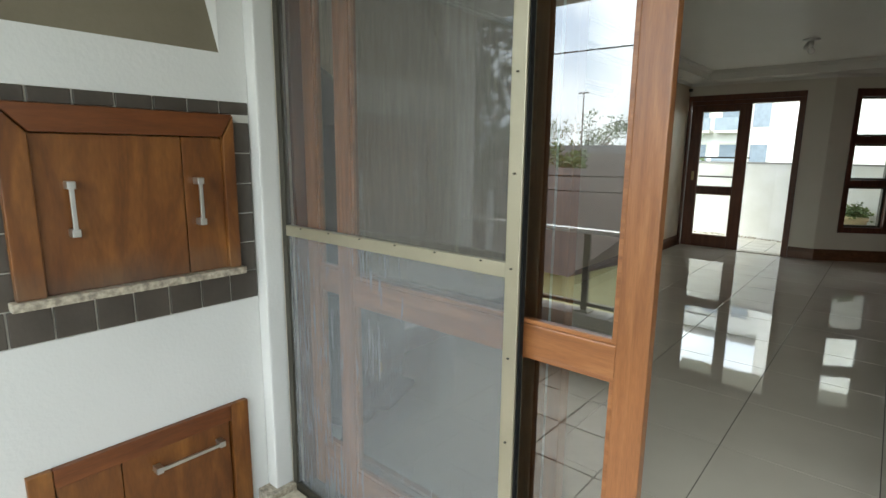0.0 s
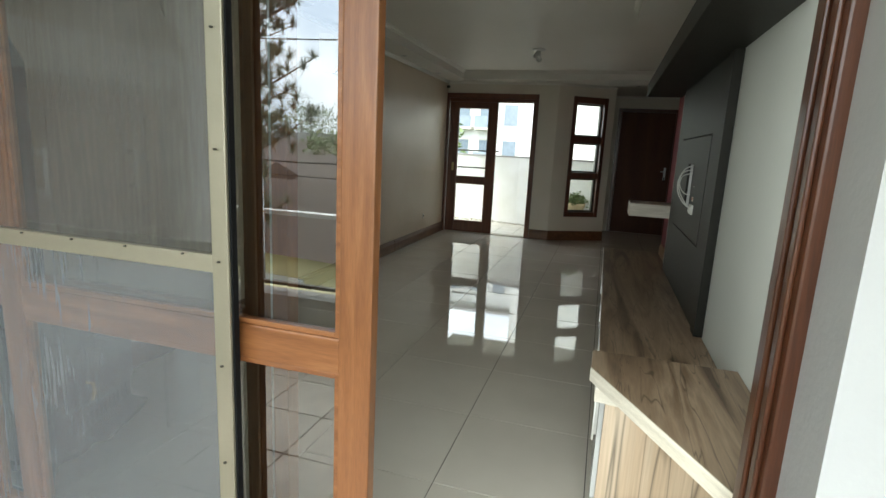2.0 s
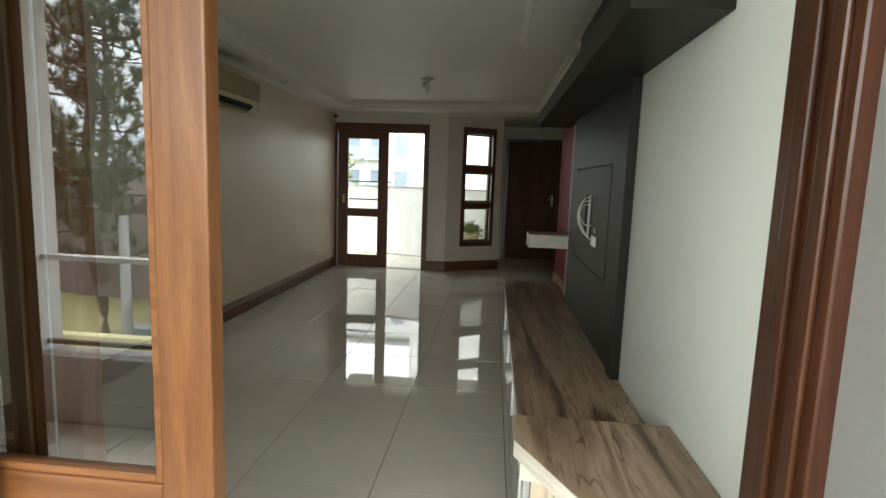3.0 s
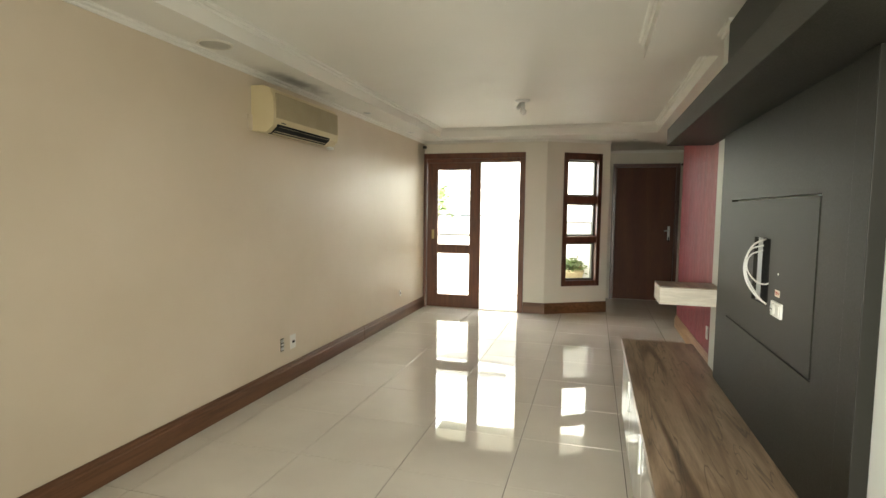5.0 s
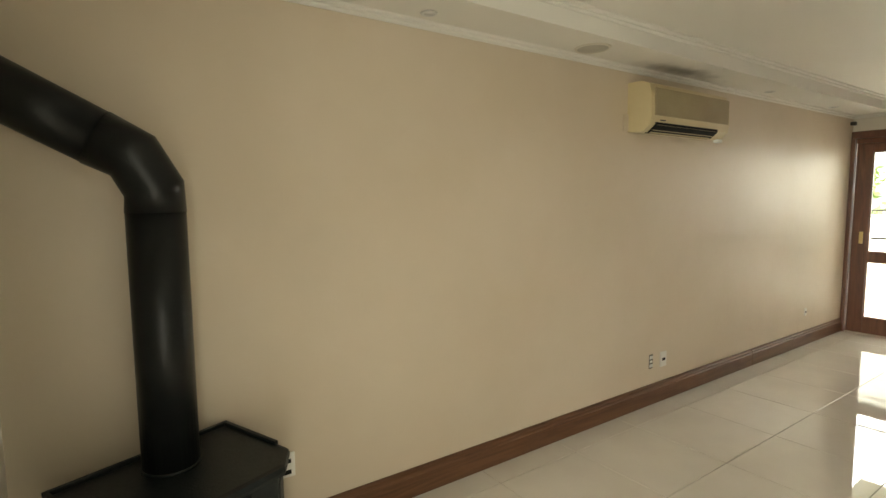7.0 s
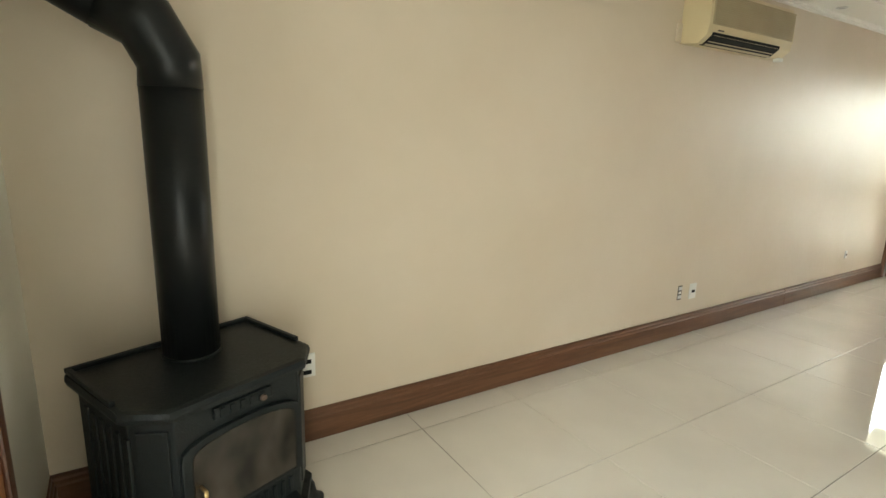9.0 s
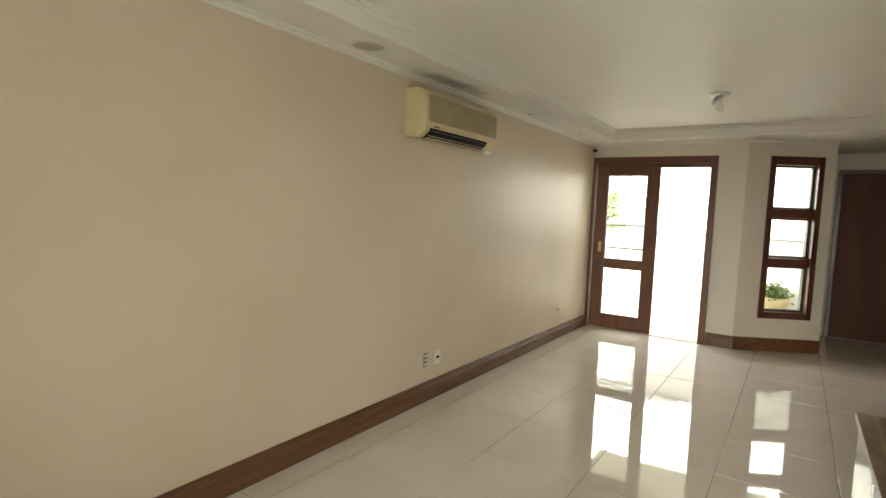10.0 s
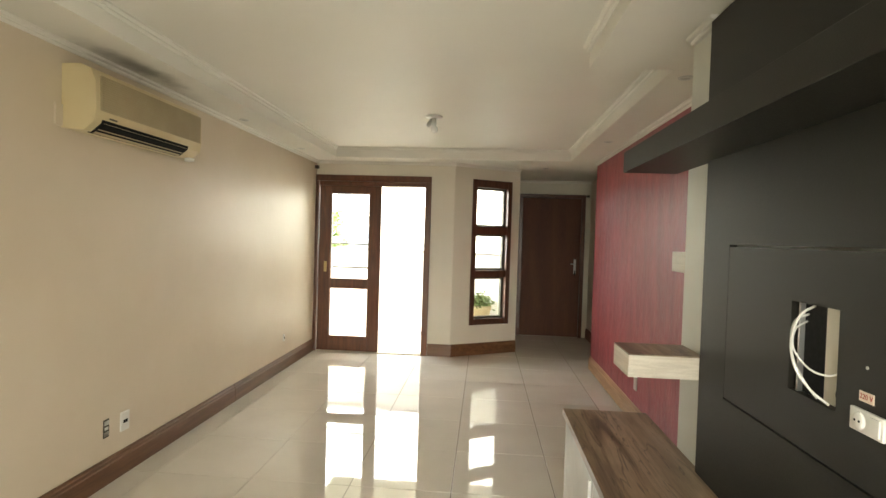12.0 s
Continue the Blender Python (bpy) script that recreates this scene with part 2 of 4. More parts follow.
M_CHROME = mat("brushed_steel", (0.66, 0.66, 0.64), rough=0.36, metal=1.0, fine=150, bump=0.004)
M_BRASS = mat("aged_brass", (0.55, 0.40, 0.18), rough=0.35, metal=1.0)
M_COPPER = mat("dull_copper", (0.20, 0.14, 0.11), rough=0.4, metal=0.8)
M_ALU = mat("champagne_anodised_frame", (0.42, 0.38, 0.28), (0.36, 0.33, 0.24), rough=0.42, metal=0.55, fine=120)
M_BRONZE = mat("dark_bronze_frame", (0.07, 0.065, 0.05), rough=0.4, metal=0.4)
M_BLACK = mat("black_rubber", (0.008, 0.008, 0.008), rough=0.85, spec=0.2)
M_PLASTIC = mat("white_plastic", (0.78, 0.77, 0.72), rough=0.35, bump=0.0)
M_AC = mat("yellowed_plastic", (0.62, 0.52, 0.32), (0.57, 0.46, 0.27), rough=0.4, scale=3, fine=150, bump=0.01)
M_ACG = mat("aged_grille_plastic", (0.40, 0.33, 0.20), (0.36, 0.29, 0.175), rough=0.5, scale=4)
M_DTILE = mat("dark_brown_glazed_tile", (0.055, 0.045, 0.036), (0.075, 0.062, 0.05), rough=0.35, scale=9, fine=80, bump=0.08)
M_JOINT = mat("pale_tile_joint", (0.55, 0.53, 0.48), rough=0.9)
M_GRANITE = mat("speckled_granite", (0.52, 0.46, 0.36), (0.22, 0.19, 0.15), rough=0.3, scale=55, fine=160, bump=0.05)
M_SILL = mat("worn_pale_stone", (0.58, 0.53, 0.42), (0.34, 0.30, 0.23), rough=0.6, scale=38, fine=90, bump=0.15)
M_HOOD = mat("tan_plaster", (0.20, 0.172, 0.12), (0.17, 0.145, 0.10), rough=0.8, scale=3)
M_TERRACE = mat("bright_white_terrace_paint", (0.80, 0.80, 0.77), (0.70, 0.70, 0.64), rough=0.7, scale=1.6, fine=60, bump=0.12)
M_TTILE = mat("pale_terrace_tile", (0.72, 0.68, 0.60), (0.62, 0.58, 0.50), rough=0.5, scale=6, fine=40, bump=0.08)
M_GLASS = glass("clear_glass")
# raised IOR and grey tint so the outdoor reflection outshines the room; film is invented
M_REFLGLASS = glass("strong_reflection_glass", (0.74, 0.76, 0.74), 2.1)
M_STOVEGLASS = glass("smoked_stove_glass", (0.62, 0.60, 0.58), 1.0)
M_MESH = mesh_cloth("dusty_insect_mesh", 0.30, 0.56, (0.15, 0.145, 0.135))
M_MESH_LOW = mesh_cloth("dustier_insect_mesh", 0.46, 0.58, (0.24, 0.25, 0.255))
M_CONC = mat("grey_concrete", (0.36, 0.35, 0.33), (0.28, 0.27, 0.26), rough=0.85, scale=2, fine=30, bump=0.3)
M_YELLOW = mat("pale_yellow_render", (0.62, 0.56, 0.30), (0.52, 0.46, 0.24), rough=0.85, scale=2)
M_ROOF = mat("weathered_clay_roof", (0.075, 0.048, 0.038), (0.045, 0.032, 0.027), rough=0.85, scale=3, bump=0.3)
M_GREYROOF = mat("grey_fibre_cement_roof", (0.10, 0.097, 0.095), (0.055, 0.052, 0.05), rough=0.85, scale=2, bump=0.3)
M_LEAF = mat("pine_green", (0.035, 0.06, 0.028), (0.06, 0.085, 0.035), rough=0.6, scale=3)
M_SHRUB = mat("leaf_green", (0.11, 0.17, 0.05), (0.17, 0.22, 0.07), rough=0.5, scale=8)
M_BARK = mat("pine_bark", (0.10, 0.065, 0.045), (0.05, 0.035, 0.03), rough=0.9, scale=8, bump=0.6)
M_GROUND = mat("grass_and_earth", (0.09, 0.11, 0.05), (0.13, 0.12, 0.08), rough=0.95, scale=0.15, fine=3, bump=0.4)
M_HOUSE = mat("house_render", (0.62, 0.58, 0.50), (0.52, 0.49, 0.42), rough=0.85, scale=0.8)
M_PINKWALL = mat("salmon_render", (0.09, 0.055, 0.045), (0.06, 0.04, 0.035), rough=0.85, scale=0.8)
# pane colour has the sky's reflection mixed in as blue-grey
M_SKYPANE = mat("window_sky_reflection", (0.20, 0.24, 0.28), rough=0.08, bump=0.0)
M_BALGLASS = mat("blue_grey_balcony_glass", (0.24, 0.28, 0.32), rough=0.3, bump=0.0)
M_TERRACOTTA = mat("pale_clay_pot", (0.50, 0.40, 0.24), rough=0.8)
M_BULB = mat("frosted_bulb", (0.8, 0.79, 0.76), rough=0.25, bump=0.0)
M_TAG = mat("paper_tag", (0.78, 0.66, 0.55), rough=0.7)
M_INK = mat("red_ink", (0.40, 0.04, 0.03), rough=0.7)


# ---- mesh helpers ----
def box(bm, x0, x1, y0, y1, z0, z1, bevel=0.0):
    m = Matrix.LocRotScale(((x0 + x1) / 2, (y0 + y1) / 2, (z0 + z1) / 2), None, (x1 - x0, y1 - y0, z1 - z0))
    vs = bmesh.ops.create_cube(bm, size=1, matrix=m)["verts"]
    if bevel:
        es = list({e for v in vs for e in v.link_edges})
        bmesh.ops.bevel(bm, geom=es, offset=bevel, segments=2, affect="EDGES", profile=0.6)
    return bm


def boxed(*a, **k):
    return box(bmesh.new(), *a, **k)


def prism(bm, pts, z0, z1, bevel=0.0, axis="z"):
    """Polygon in plan, drawn up from z0 to z1; axis x or y lays the polygon in (y, z) or (x, z)."""
    def at(p, h):
        return {"z": (p[0], p[1], h), "x": (h, p[0], p[1]), "y": (p[0], h, p[1])}[axis]
    lo = [bm.verts.new(at(p, z0)) for p in pts]
    hi = [bm.verts.new(at(p, z1)) for p in pts]
    fs = [bm.faces.new(lo), bm.faces.new(hi)]
    for i in range(len(pts)):
        j = (i + 1) % len(pts)
        fs.append(bm.faces.new((lo[i], lo[j], hi[j], hi[i])))
    bmesh.ops.recalc_face_normals(bm, faces=fs)
    if bevel:
        bmesh.ops.bevel(bm, geom=list({e for f in fs for e in f.edges}), offset=bevel, segments=2, affect="EDGES", profile=0.6)
    return bm


def tube(bm, pts, radius, sides=16, caps=True):
    """Round bar along points; radius may be a list."""
    pts = [Vector(p) for p in pts]
    rad = radius if isinstance(radius, (list, tuple)) else [radius] * len(pts)
    rings, up = [], None
    for i, p in enumerate(pts):
        d = (pts[min(i + 1, len(pts) - 1)] - pts[max(i - 1, 0)]).normalized()
        if up is None:
            up = Vector((0, 0, 1)) if abs(d.z) < 0.9 else Vector((1, 0, 0))
        s = d.cross(up).normalized()
        up = s.cross(d).normalized()
        rings.append([bm.verts.new(p + rad[i] * (math.cos(a) * s + math.sin(a) * up)) for a in (2 * math.pi * k / sides for k in range(sides))])
    for a, b in zip(rings, rings[1:]):
        for k in range(sides):
            f = bm.faces.new((a[k], a[(k + 1) % sides], b[(k + 1) % sides], b[k]))
            f.smooth = True
    if caps:
        bm.faces.new(rings[0][::-1])
        bm.faces.new(rings[-1])
    bmesh.ops.recalc_face_normals(bm, faces=bm.faces[:])
    return bm


def flowing(pts, n=6):
    """Points of a smooth curve through pts."""
    p = [Vector(q) for q in pts]
    p = [2 * p[0] - p[1], *p, 2 * p[-1] - p[-2]]
    out = []
    for i in range(1, len(p) - 2):
        for k in range(n):
            t = k / n
            out.append(0.5 * (2 * p[i] + (p[i + 1] - p[i - 1]) * t + (2 * p[i - 1] - 5 * p[i] + 4 * p[i + 1] - p[i + 2]) * t * t + (3 * p[i] - p[i - 1] - 3 * p[i + 1] + p[i + 2]) * t ** 3))
    return out + [p[-2]]


def lathe(bm, cx, cy, prof, sides=24, axis="z", cz=0.0):
    """Turned shape: profile of (radius, height) about an upright axis, or about x."""
    def at(r, h, a):
        if axis == "x":
            return (cx + h, cy + r * math.cos(a), cz + r * math.sin(a))
        return (cx + r * math.cos(a), cy + r * math.sin(a), cz + h)
    rings = [[bm.verts.new(at(max(r, 1e-4), h, 2 * math.pi * k / sides)) for k in range(sides)] for r, h in prof]
    for a, b in zip(rings, rings[1:]):
        for k in range(sides):
            bm.faces.new((a[k], a[(k + 1) % sides], b[(k + 1) % sides], b[k])).smooth = True
    bm.faces.new(rings[0][::-1])
    bm.faces.new(rings[-1])
    bmesh.ops.recalc_face_normals(bm, faces=bm.faces[:])
    return bm


def sheet(x0, x1, y, z0, z1):
    """One upright pane across x."""
    bm = bmesh.new()
    bm.faces.new([bm.verts.new(p) for p in ((x0, y, z0), (x1, y, z0), (x1, y, z1), (x0, y, z1))])
    return bm


def solid(name, bm, material):
    me = bpy.data.meshes.new(name)
    bm.to_mesh(me)
    bm.free()
    me.materials.append(material)
    return new(name, me)


def part(name, bm, material, parent, label=""):
    ob = solid(name, bm, material)
    ob.parent = parent
    ob.matrix_parent_inverse = parent.matrix_world.inverted()
    return tagged(ob, label)


def thing(name, x, y, z, label, category, group="", kind=""):
    ob = new(name)
    ob.empty_display_size = 0.1
    ob.location = (x, y, z)
    ob.matrix_world = Matrix.Translation((x, y, z))
    return tagged(ob, label, category, group, kind)


def structure(name, bm, material, label, category="wall"):
    return tagged(solid(name, bm, material), label, category, kind="structure")


def wall_with_hole(bm, axis, a0, a1, b0, b1, z0, z1, holes):
    """Wall along axis from a0 to a1, thick b0..b1, with through openings (h0, h1, zlow, zhigh)."""
    def put(s0, s1, q0, q1):
        if s1 - s0 > 1e-4 and q1 - q0 > 1e-4:
            box(bm, *((s0, s1, b0, b1) if axis == "x" else (b0, b1, s0, s1)), q0, q1)
    s = a0
    for h0, h1, q0, q1 in sorted(holes):
        put(s, h0, z0, z1)
        put(h0, h1, z0, q0)
        put(h0, h1, q1, z1)
        s = h1
    put(s, a1, z0, z1)
    return bm


# ---- the room's shell ----
LOW, HIGH, XL, XT, XR = 2.39, 2.512, 0.035, 3.05, 3.43
structure("wall_west", boxed(XL - 0.2, XL, 2.72, 10.0, -0.1, 2.8), M_BEIGE, "long plain beige painted wall with slight sheen")
structure("wall_south", wall_with_hole(bmesh.new(), "x", XL - 0.2, 3.25, 2.56, 2.72, -0.1, 2.8, [(0.77, 2.89, -0.1, 2.22)]), M_CREAM, "cream painted wall around the sliding balcony door")
structure("wall_television", boxed(XT, 3.25, 2.72, 5.97, -0.1, 2.8), M_PALEWALL, "pale white painted wall carrying the charcoal panel")
structure("wall_television_end", boxed(3.25, XR + 0.2, 5.77, 5.97, -0.1, 2.8), M_CREAM, "cream painted return wall")
structure("wall_east", boxed(XR, XR + 0.2, 5.97, 7.0, -0.1, 2.8), M_CREAM, "cream painted wall in the recess")
structure("wall_red", boxed(XR, XR + 0.33, 7.0, 9.752, -0.1, 2.8), M_RED, "dark red brushed plaster accent wall")
structure("wall_entry_side", boxed(3.76, 3.96, 9.752, 11.72, -0.1, 2.8), M_CREAM, "cream painted wall beside the entrance door")
structure("wall_north", wall_with_hole(bmesh.new(), "x", XL - 0.2, 1.775, 10.0, 10.14, -0.1, 2.8, [(0.0, 1.487, -0.1, 2.217)]), M_CREAM, "cream painted wall around the terrace door")
structure("wall_entry", wall_with_hole(bmesh.new(), "x", 2.5, 3.96, 11.72, 11.9, -0.1, 2.8, [(2.68, 3.68, -0.1, 2.186)]), M_CREAM, "cream painted wall around the entrance door")
structure("wall_entry_return", boxed(2.5, 2.6, 10.49, 11.72, -0.1, 2.8), M_WHITE, "white painted wall between entrance and terrace")

# slanted window wall from (1.775, 10) to (2.60, 10.483)
SL = Vector((0.825, 0.483, 0))
SLEN = SL.length
SLM = Matrix.Translation((1.775, 10.0, 0)) @ Matrix.Rotation(math.atan2(SL.y, SL.x), 4, "Z")
W0, W1 = 0.252, 0.828


def slanted(bm):
    bmesh.ops.transform(bm, matrix=SLM, verts=bm.verts[:])
    return bm


structure("wall_window", slanted(wall_with_hole(bmesh.new(), "x", 0, SLEN, 0.0, 0.14, -0.1, 2.8, [(W0 + 0.03, W1 - 0.03, 0.41, 2.187)])), M_CREAM, "slanted cream painted wall with a tall window")

# ceiling: a lowered border round a raised field, coved edges
bm = bmesh.new()
box(bm, -0.2, 4.0, 2.5, 11.95, HIGH, HIGH + 0.1)
box(bm, XL, 0.37, 2.72, 10.0, LOW, HIGH)
box(bm, 0.37, XR, 9.66, 10.0, LOW, HIGH)
box(bm, 0.37, XT, 2.72, 3.3, LOW, HIGH)
box(bm, 2.678, XT, 3.3, 6.40, LOW, HIGH)
box(bm, XT, XR, 5.97, 6.40, LOW, HIGH)
box(bm, 3.11, XR, 6.40, 9.66, LOW, HIGH)
box(bm, 1.775, 3.96, 10.0, 11.72, LOW, HIGH)
box(bm, XR, 3.96, 9.752, 10.0, LOW, HIGH)
structure("ceiling", bm, M_CEIL, "off-white plaster ceiling with lowered border", "ceiling")


def cove(bm, p, q, inward, z, size=0.035, drop=True):
    """Stepped moulding along p-q; inward is the side it grows to."""
    p, q, n = Vector((*p, 0)), Vector((*q, 0)), Vector((*inward, 0))
    s = -1 if drop else 1
    prof = [(0, 0), (size, 0), (size, 0.012 * s), (size * 0.7, 0.018 * s), (size * 0.45, size * 0.5 * s), (0.018, size * 0.75 * s), (0.012, size * s), (0, size * s)]
    a = [bm.verts.new(p + n * u + Vector((0, 0, z + v))) for u, v in prof]
    b = [bm.verts.new(q + n * u + Vector((0, 0, z + v))) for u, v in prof]
    for i in range(len(prof)):
        j = (i + 1) % len(prof)
        bm.faces.new((a[i], a[j], b[j], b[i]))
    bm.faces.new(a)
    bm.faces.new(b)
    bmesh.ops.recalc_face_normals(bm, faces=bm.faces[:])


bm = bmesh.new()
for p, q, n, z in (((0.37, 3.3), (0.37, 9.66), (1, 0), HIGH), ((0.37, 9.66), (3.11, 9.66), (0, -1), HIGH), ((3.11, 6.40), (3.11, 9.66), (-1, 0), HIGH),
                   ((2.678, 3.3), (2.678, 6.40), (-1, 0), HIGH), ((2.678, 6.40), (3.11, 6.40), (0, 1), HIGH),
                   ((XL, 2.72), (XL, 10), (1, 0), LOW), ((XL, 10), (1.775, 10), (0, -1), LOW), ((1.775, 10.0), (2.60, 10.483), (0.505, -0.863), LOW),
                   ((XR, 5.97), (XR, 9.752), (-1, 0), LOW), ((XT, 5.72), (XT, 5.97), (-1, 0), LOW), ((2.6, 11.72), (3.76, 11.72), (0, -1), LOW)):
    cove(bm, p, q, n, z)
structure("trim_cove", bm, M_CEIL, "narrow stepped plaster cove moulding", "moulding")

# baseboards: tall boards with a stepped cap
def baseboard(name, p, q, n, material, h=0.15):
    p, q, n = Vector((*p, 0)), Vector((*q, 0)), Vector((*n, 0))
    prof = [(0, 0), (0.018, 0), (0.018, h * 0.72), (0.013, h * 0.76), (0.013, h * 0.86), (0.007, h * 0.91), (0.007, h), (0, h)]
    bm = bmesh.new()
    a = [bm.verts.new(p + n * u + Vector((0, 0, v + 0.002))) for u, v in prof]
    b = [bm.verts.new(q + n * u + Vector((0, 0, v + 0.002))) for u, v in prof]
    for i in range(len(prof)):
        j = (i + 1) % len(prof)
        bm.faces.new((a[i], a[j], b[j], b[i]))
    bm.faces.new(a)
    bm.faces.new(b)
    bmesh.ops.recalc_face_normals(bm, faces=bm.faces[:])
    structure(name, bm, material, "dark brown timber baseboard with stepped cap", "baseboard")


baseboard("baseboard_west_near", (XL, 2.72), (XL, 7.905), (1, 0), M_BASE)
baseboard("baseboard_west_far", (XL, 7.911), (XL, 9.98), (1, 0), M_BASE)
baseboard("baseboard_south", (XL + 0.02, 2.72), (0.735, 2.72), (0, 1), M_BASE_X)
baseboard("baseboard_north", (1.49, 10.0), (1.785, 10.0), (0, -1), M_BASE_X)
baseboard("baseboard_window", (1.775, 10.0), (2.6, 10.483), (0.505, -0.863), M_BASE_X)
baseboard("baseboard_red", (XR, 5.97), (XR, 9.752), (-1, 0), wood("light_brown_baseboard", [(0.30, 0.16, 0.07), (0.38, 0.22, 0.10), (0.44, 0.27, 0.13)], (9, 0.6, 9), 3.0, 1.0))
baseboard("baseboard_red_end", (XR, 9.752), (3.76, 9.752), (0, 1), M_BASE_X)
baseboard("baseboard_entry_side", (3.76, 9.77), (3.76, 11.72), (-1, 0), M_BASE)

# ---- joinery: doors and windows ----
def leaf(parent_name, x0, x1, y, z0, z1, label, stile, rails, vert, horiz, thick=0.036, category="door", pane=M_GLASS):
    """A glazed sliding leaf: two stiles, rails at the given heights, a pane between each pair of rails."""
    t = thing(parent_name, (x0 + x1) / 2, y, z0, label, category)
    y0, y1 = y - thick / 2, y + thick / 2
    for a in (x0, x1 - stile):
        part("stile", boxed(a, a + stile, y0, y1, z0, z1, bevel=0.004), vert, t)
    for a, b in rails:
        part("rail", boxed(x0 + stile, x1 - stile, y0 + 0.002, y1 - 0.002, a, b, bevel=0.004), horiz, t)
    for (a, b), (c, d) in zip(rails, rails[1:]):
        g = part("pane", sheet(x0 + stile - 0.006, x1 - stile + 0.006, y, b - 0.006, c + 0.006), pane, t, "clear glass pane")
        g.visible_shadow = False
        bd = bmesh.new()
        for p0, p1, q0, q1 in ((x0 + stile, x0 + stile + 0.012, b, c), (x1 - stile - 0.012, x1 - stile, b, c)):
            box(bd, p0, p1, y0 + 0.006, y1 - 0.006, q0, q1, bevel=0.002)
        for q0, q1 in ((b, b + 0.012), (c - 0.012, c)):
            box(bd, x0 + stile + 0.012, x1 - stile - 0.012, y0 + 0.006, y1 - 0.006, q0, q1, bevel=0.002)
        part("glazing_bead", bd, horiz, t)
    return t


# terrace door: casing, sliding leaf on the west side, open on the east side
t = tagged(thing("door_terrace_frame", 0.74, 10.0, 0, "brown timber casing of the terrace door", "door frame", kind="structure"))
for a, b in ((0.0, 0.075), (1.412, 1.487)):
    part("jamb", boxed(a, b, 9.975, 10.16, 0.0, 2.14, bevel=0.006), M_REDWOOD, t)
part("head", boxed(0.0, 1.487, 9.975, 10.16, 2.14, 2.217, bevel=0.006), M_REDWOOD, t)
part("track", boxed(0.075, 1.412, 10.0, 10.13, 2.085, 2.14, bevel=0.004), M_REDWOOD, t)
part("threshold", boxed(0.075, 1.412, 9.99, 10.15, -0.02, 0.008, bevel=0.003), M_SILL, t)
d = leaf("sliding_door", 0.080, 0.863, 10.035, 0.01, 2.085, "brown timber sliding terrace door with two glass panes, half open", 0.145, [(0.01, 0.185), (0.805, 0.91), (1.995, 2.085)], M_REDWOOD, M_REDWOOD)
part("lock_plate", boxed(0.15, 0.185, 10.008, 10.018, 1.0, 1.13, bevel=0.003), M_BRASS, d)
part("push_bar", tube(bmesh.new(), [(0.24, 10.075, 1.06), (0.74, 10.075, 1.06)], 0.012, 10), M_BRONZE, d)

# slanted window with three lights
t = tagged(thing("window_slanted", 2.2, 10.25, 0.38, "tall dark timber window with three square lights", "window", kind="structure"))
for a, b in ((W0, W0 + 0.06), (W1 - 0.06, W1)):
    part("window_frame", slanted(boxed(a, b, -0.02, 0.13, 0.38, 2.217, bevel=0.006)), M_DARKWOOD, t)
for a, b in ((0.38, 0.455), (0.985, 1.075), (1.53, 1.63), (2.12, 2.217)):
    part("window_rail", slanted(boxed(W0 + 0.06, W1 - 0.06, -0.012, 0.12, a, b, bevel=0.006)), M_DARKWOOD, t)
for a, b in ((0.455, 0.985), (1.075, 1.53), (1.63, 2.12)):
    sash = bmesh.new()
    for p, q, r, s in ((W0 + 0.06, W0 + 0.085, a, b), (W1 - 0.085, W1 - 0.06, a, b), (W0 + 0.085, W1 - 0.085, a, a + 0.025), (W0 + 0.085, W1 - 0.085, b - 0.025, b)):
        box(sash, p, q, 0.05, 0.10, r, s, bevel=0.003)
    sa = part("sash", slanted(sash), M_BRONZE, t, "dark metal sash")
    g = part("pane", slanted(sheet(W0 + 0.08, W1 - 0.08, 0.075, a + 0.02, b - 0.02)), M_GLASS, sa)
    g.visible_shadow = False

# entrance door
# unseen backing wall, added so no sky light leaks under the door
structure("wall_entry_back", boxed(2.5, 3.96, 11.902, 12.0, -0.1, 2.8), M_CREAM, "unseen plain wall added behind the entrance door to stop light leaking in")
structure("trim_entry_threshold", boxed(2.7, 3.66, 11.70, 11.89, -0.003, 0.005, bevel=0.002), M_GRANITE, "granite threshold under the entrance door", "threshold")
t = tagged(thing("door_entrance", 3.18, 11.72, 0, "closed brown veneered entrance door in a dark timber frame", "door", kind="structure"))
for a, b in ((2.68, 2.735), (3.625, 3.68)):
    part("jamb", boxed(a, b, 11.69, 11.86, 0, 2.13, bevel=0.005), M_DARKWOOD, t)
part("head", boxed(2.68, 3.68, 11.69, 11.86, 2.13, 2.186, bevel=0.005), M_DARKWOOD, t)
dl = part("door_leaf", boxed(2.737, 3.623, 11.715, 11.755, 0.006, 2.128, bevel=0.003), M_ENTRY, t)
part("lock_plate", boxed(3.53, 3.565, 11.705, 11.716, 0.98, 1.2, bevel=0.003), M_CHROME, dl)
part("lever", tube(bmesh.new(), [(3.548, 11.715, 1.13), (3.548, 11.66, 1.13), (3.53, 11.655, 1.13), (3.475, 11.655, 1.128)], 0.009, 10), M_CHROME, dl)
part("keys", boxed(3.54, 3.556, 11.69, 11.705, 0.96, 1.03, bevel=0.003), M_BLACK, dl)

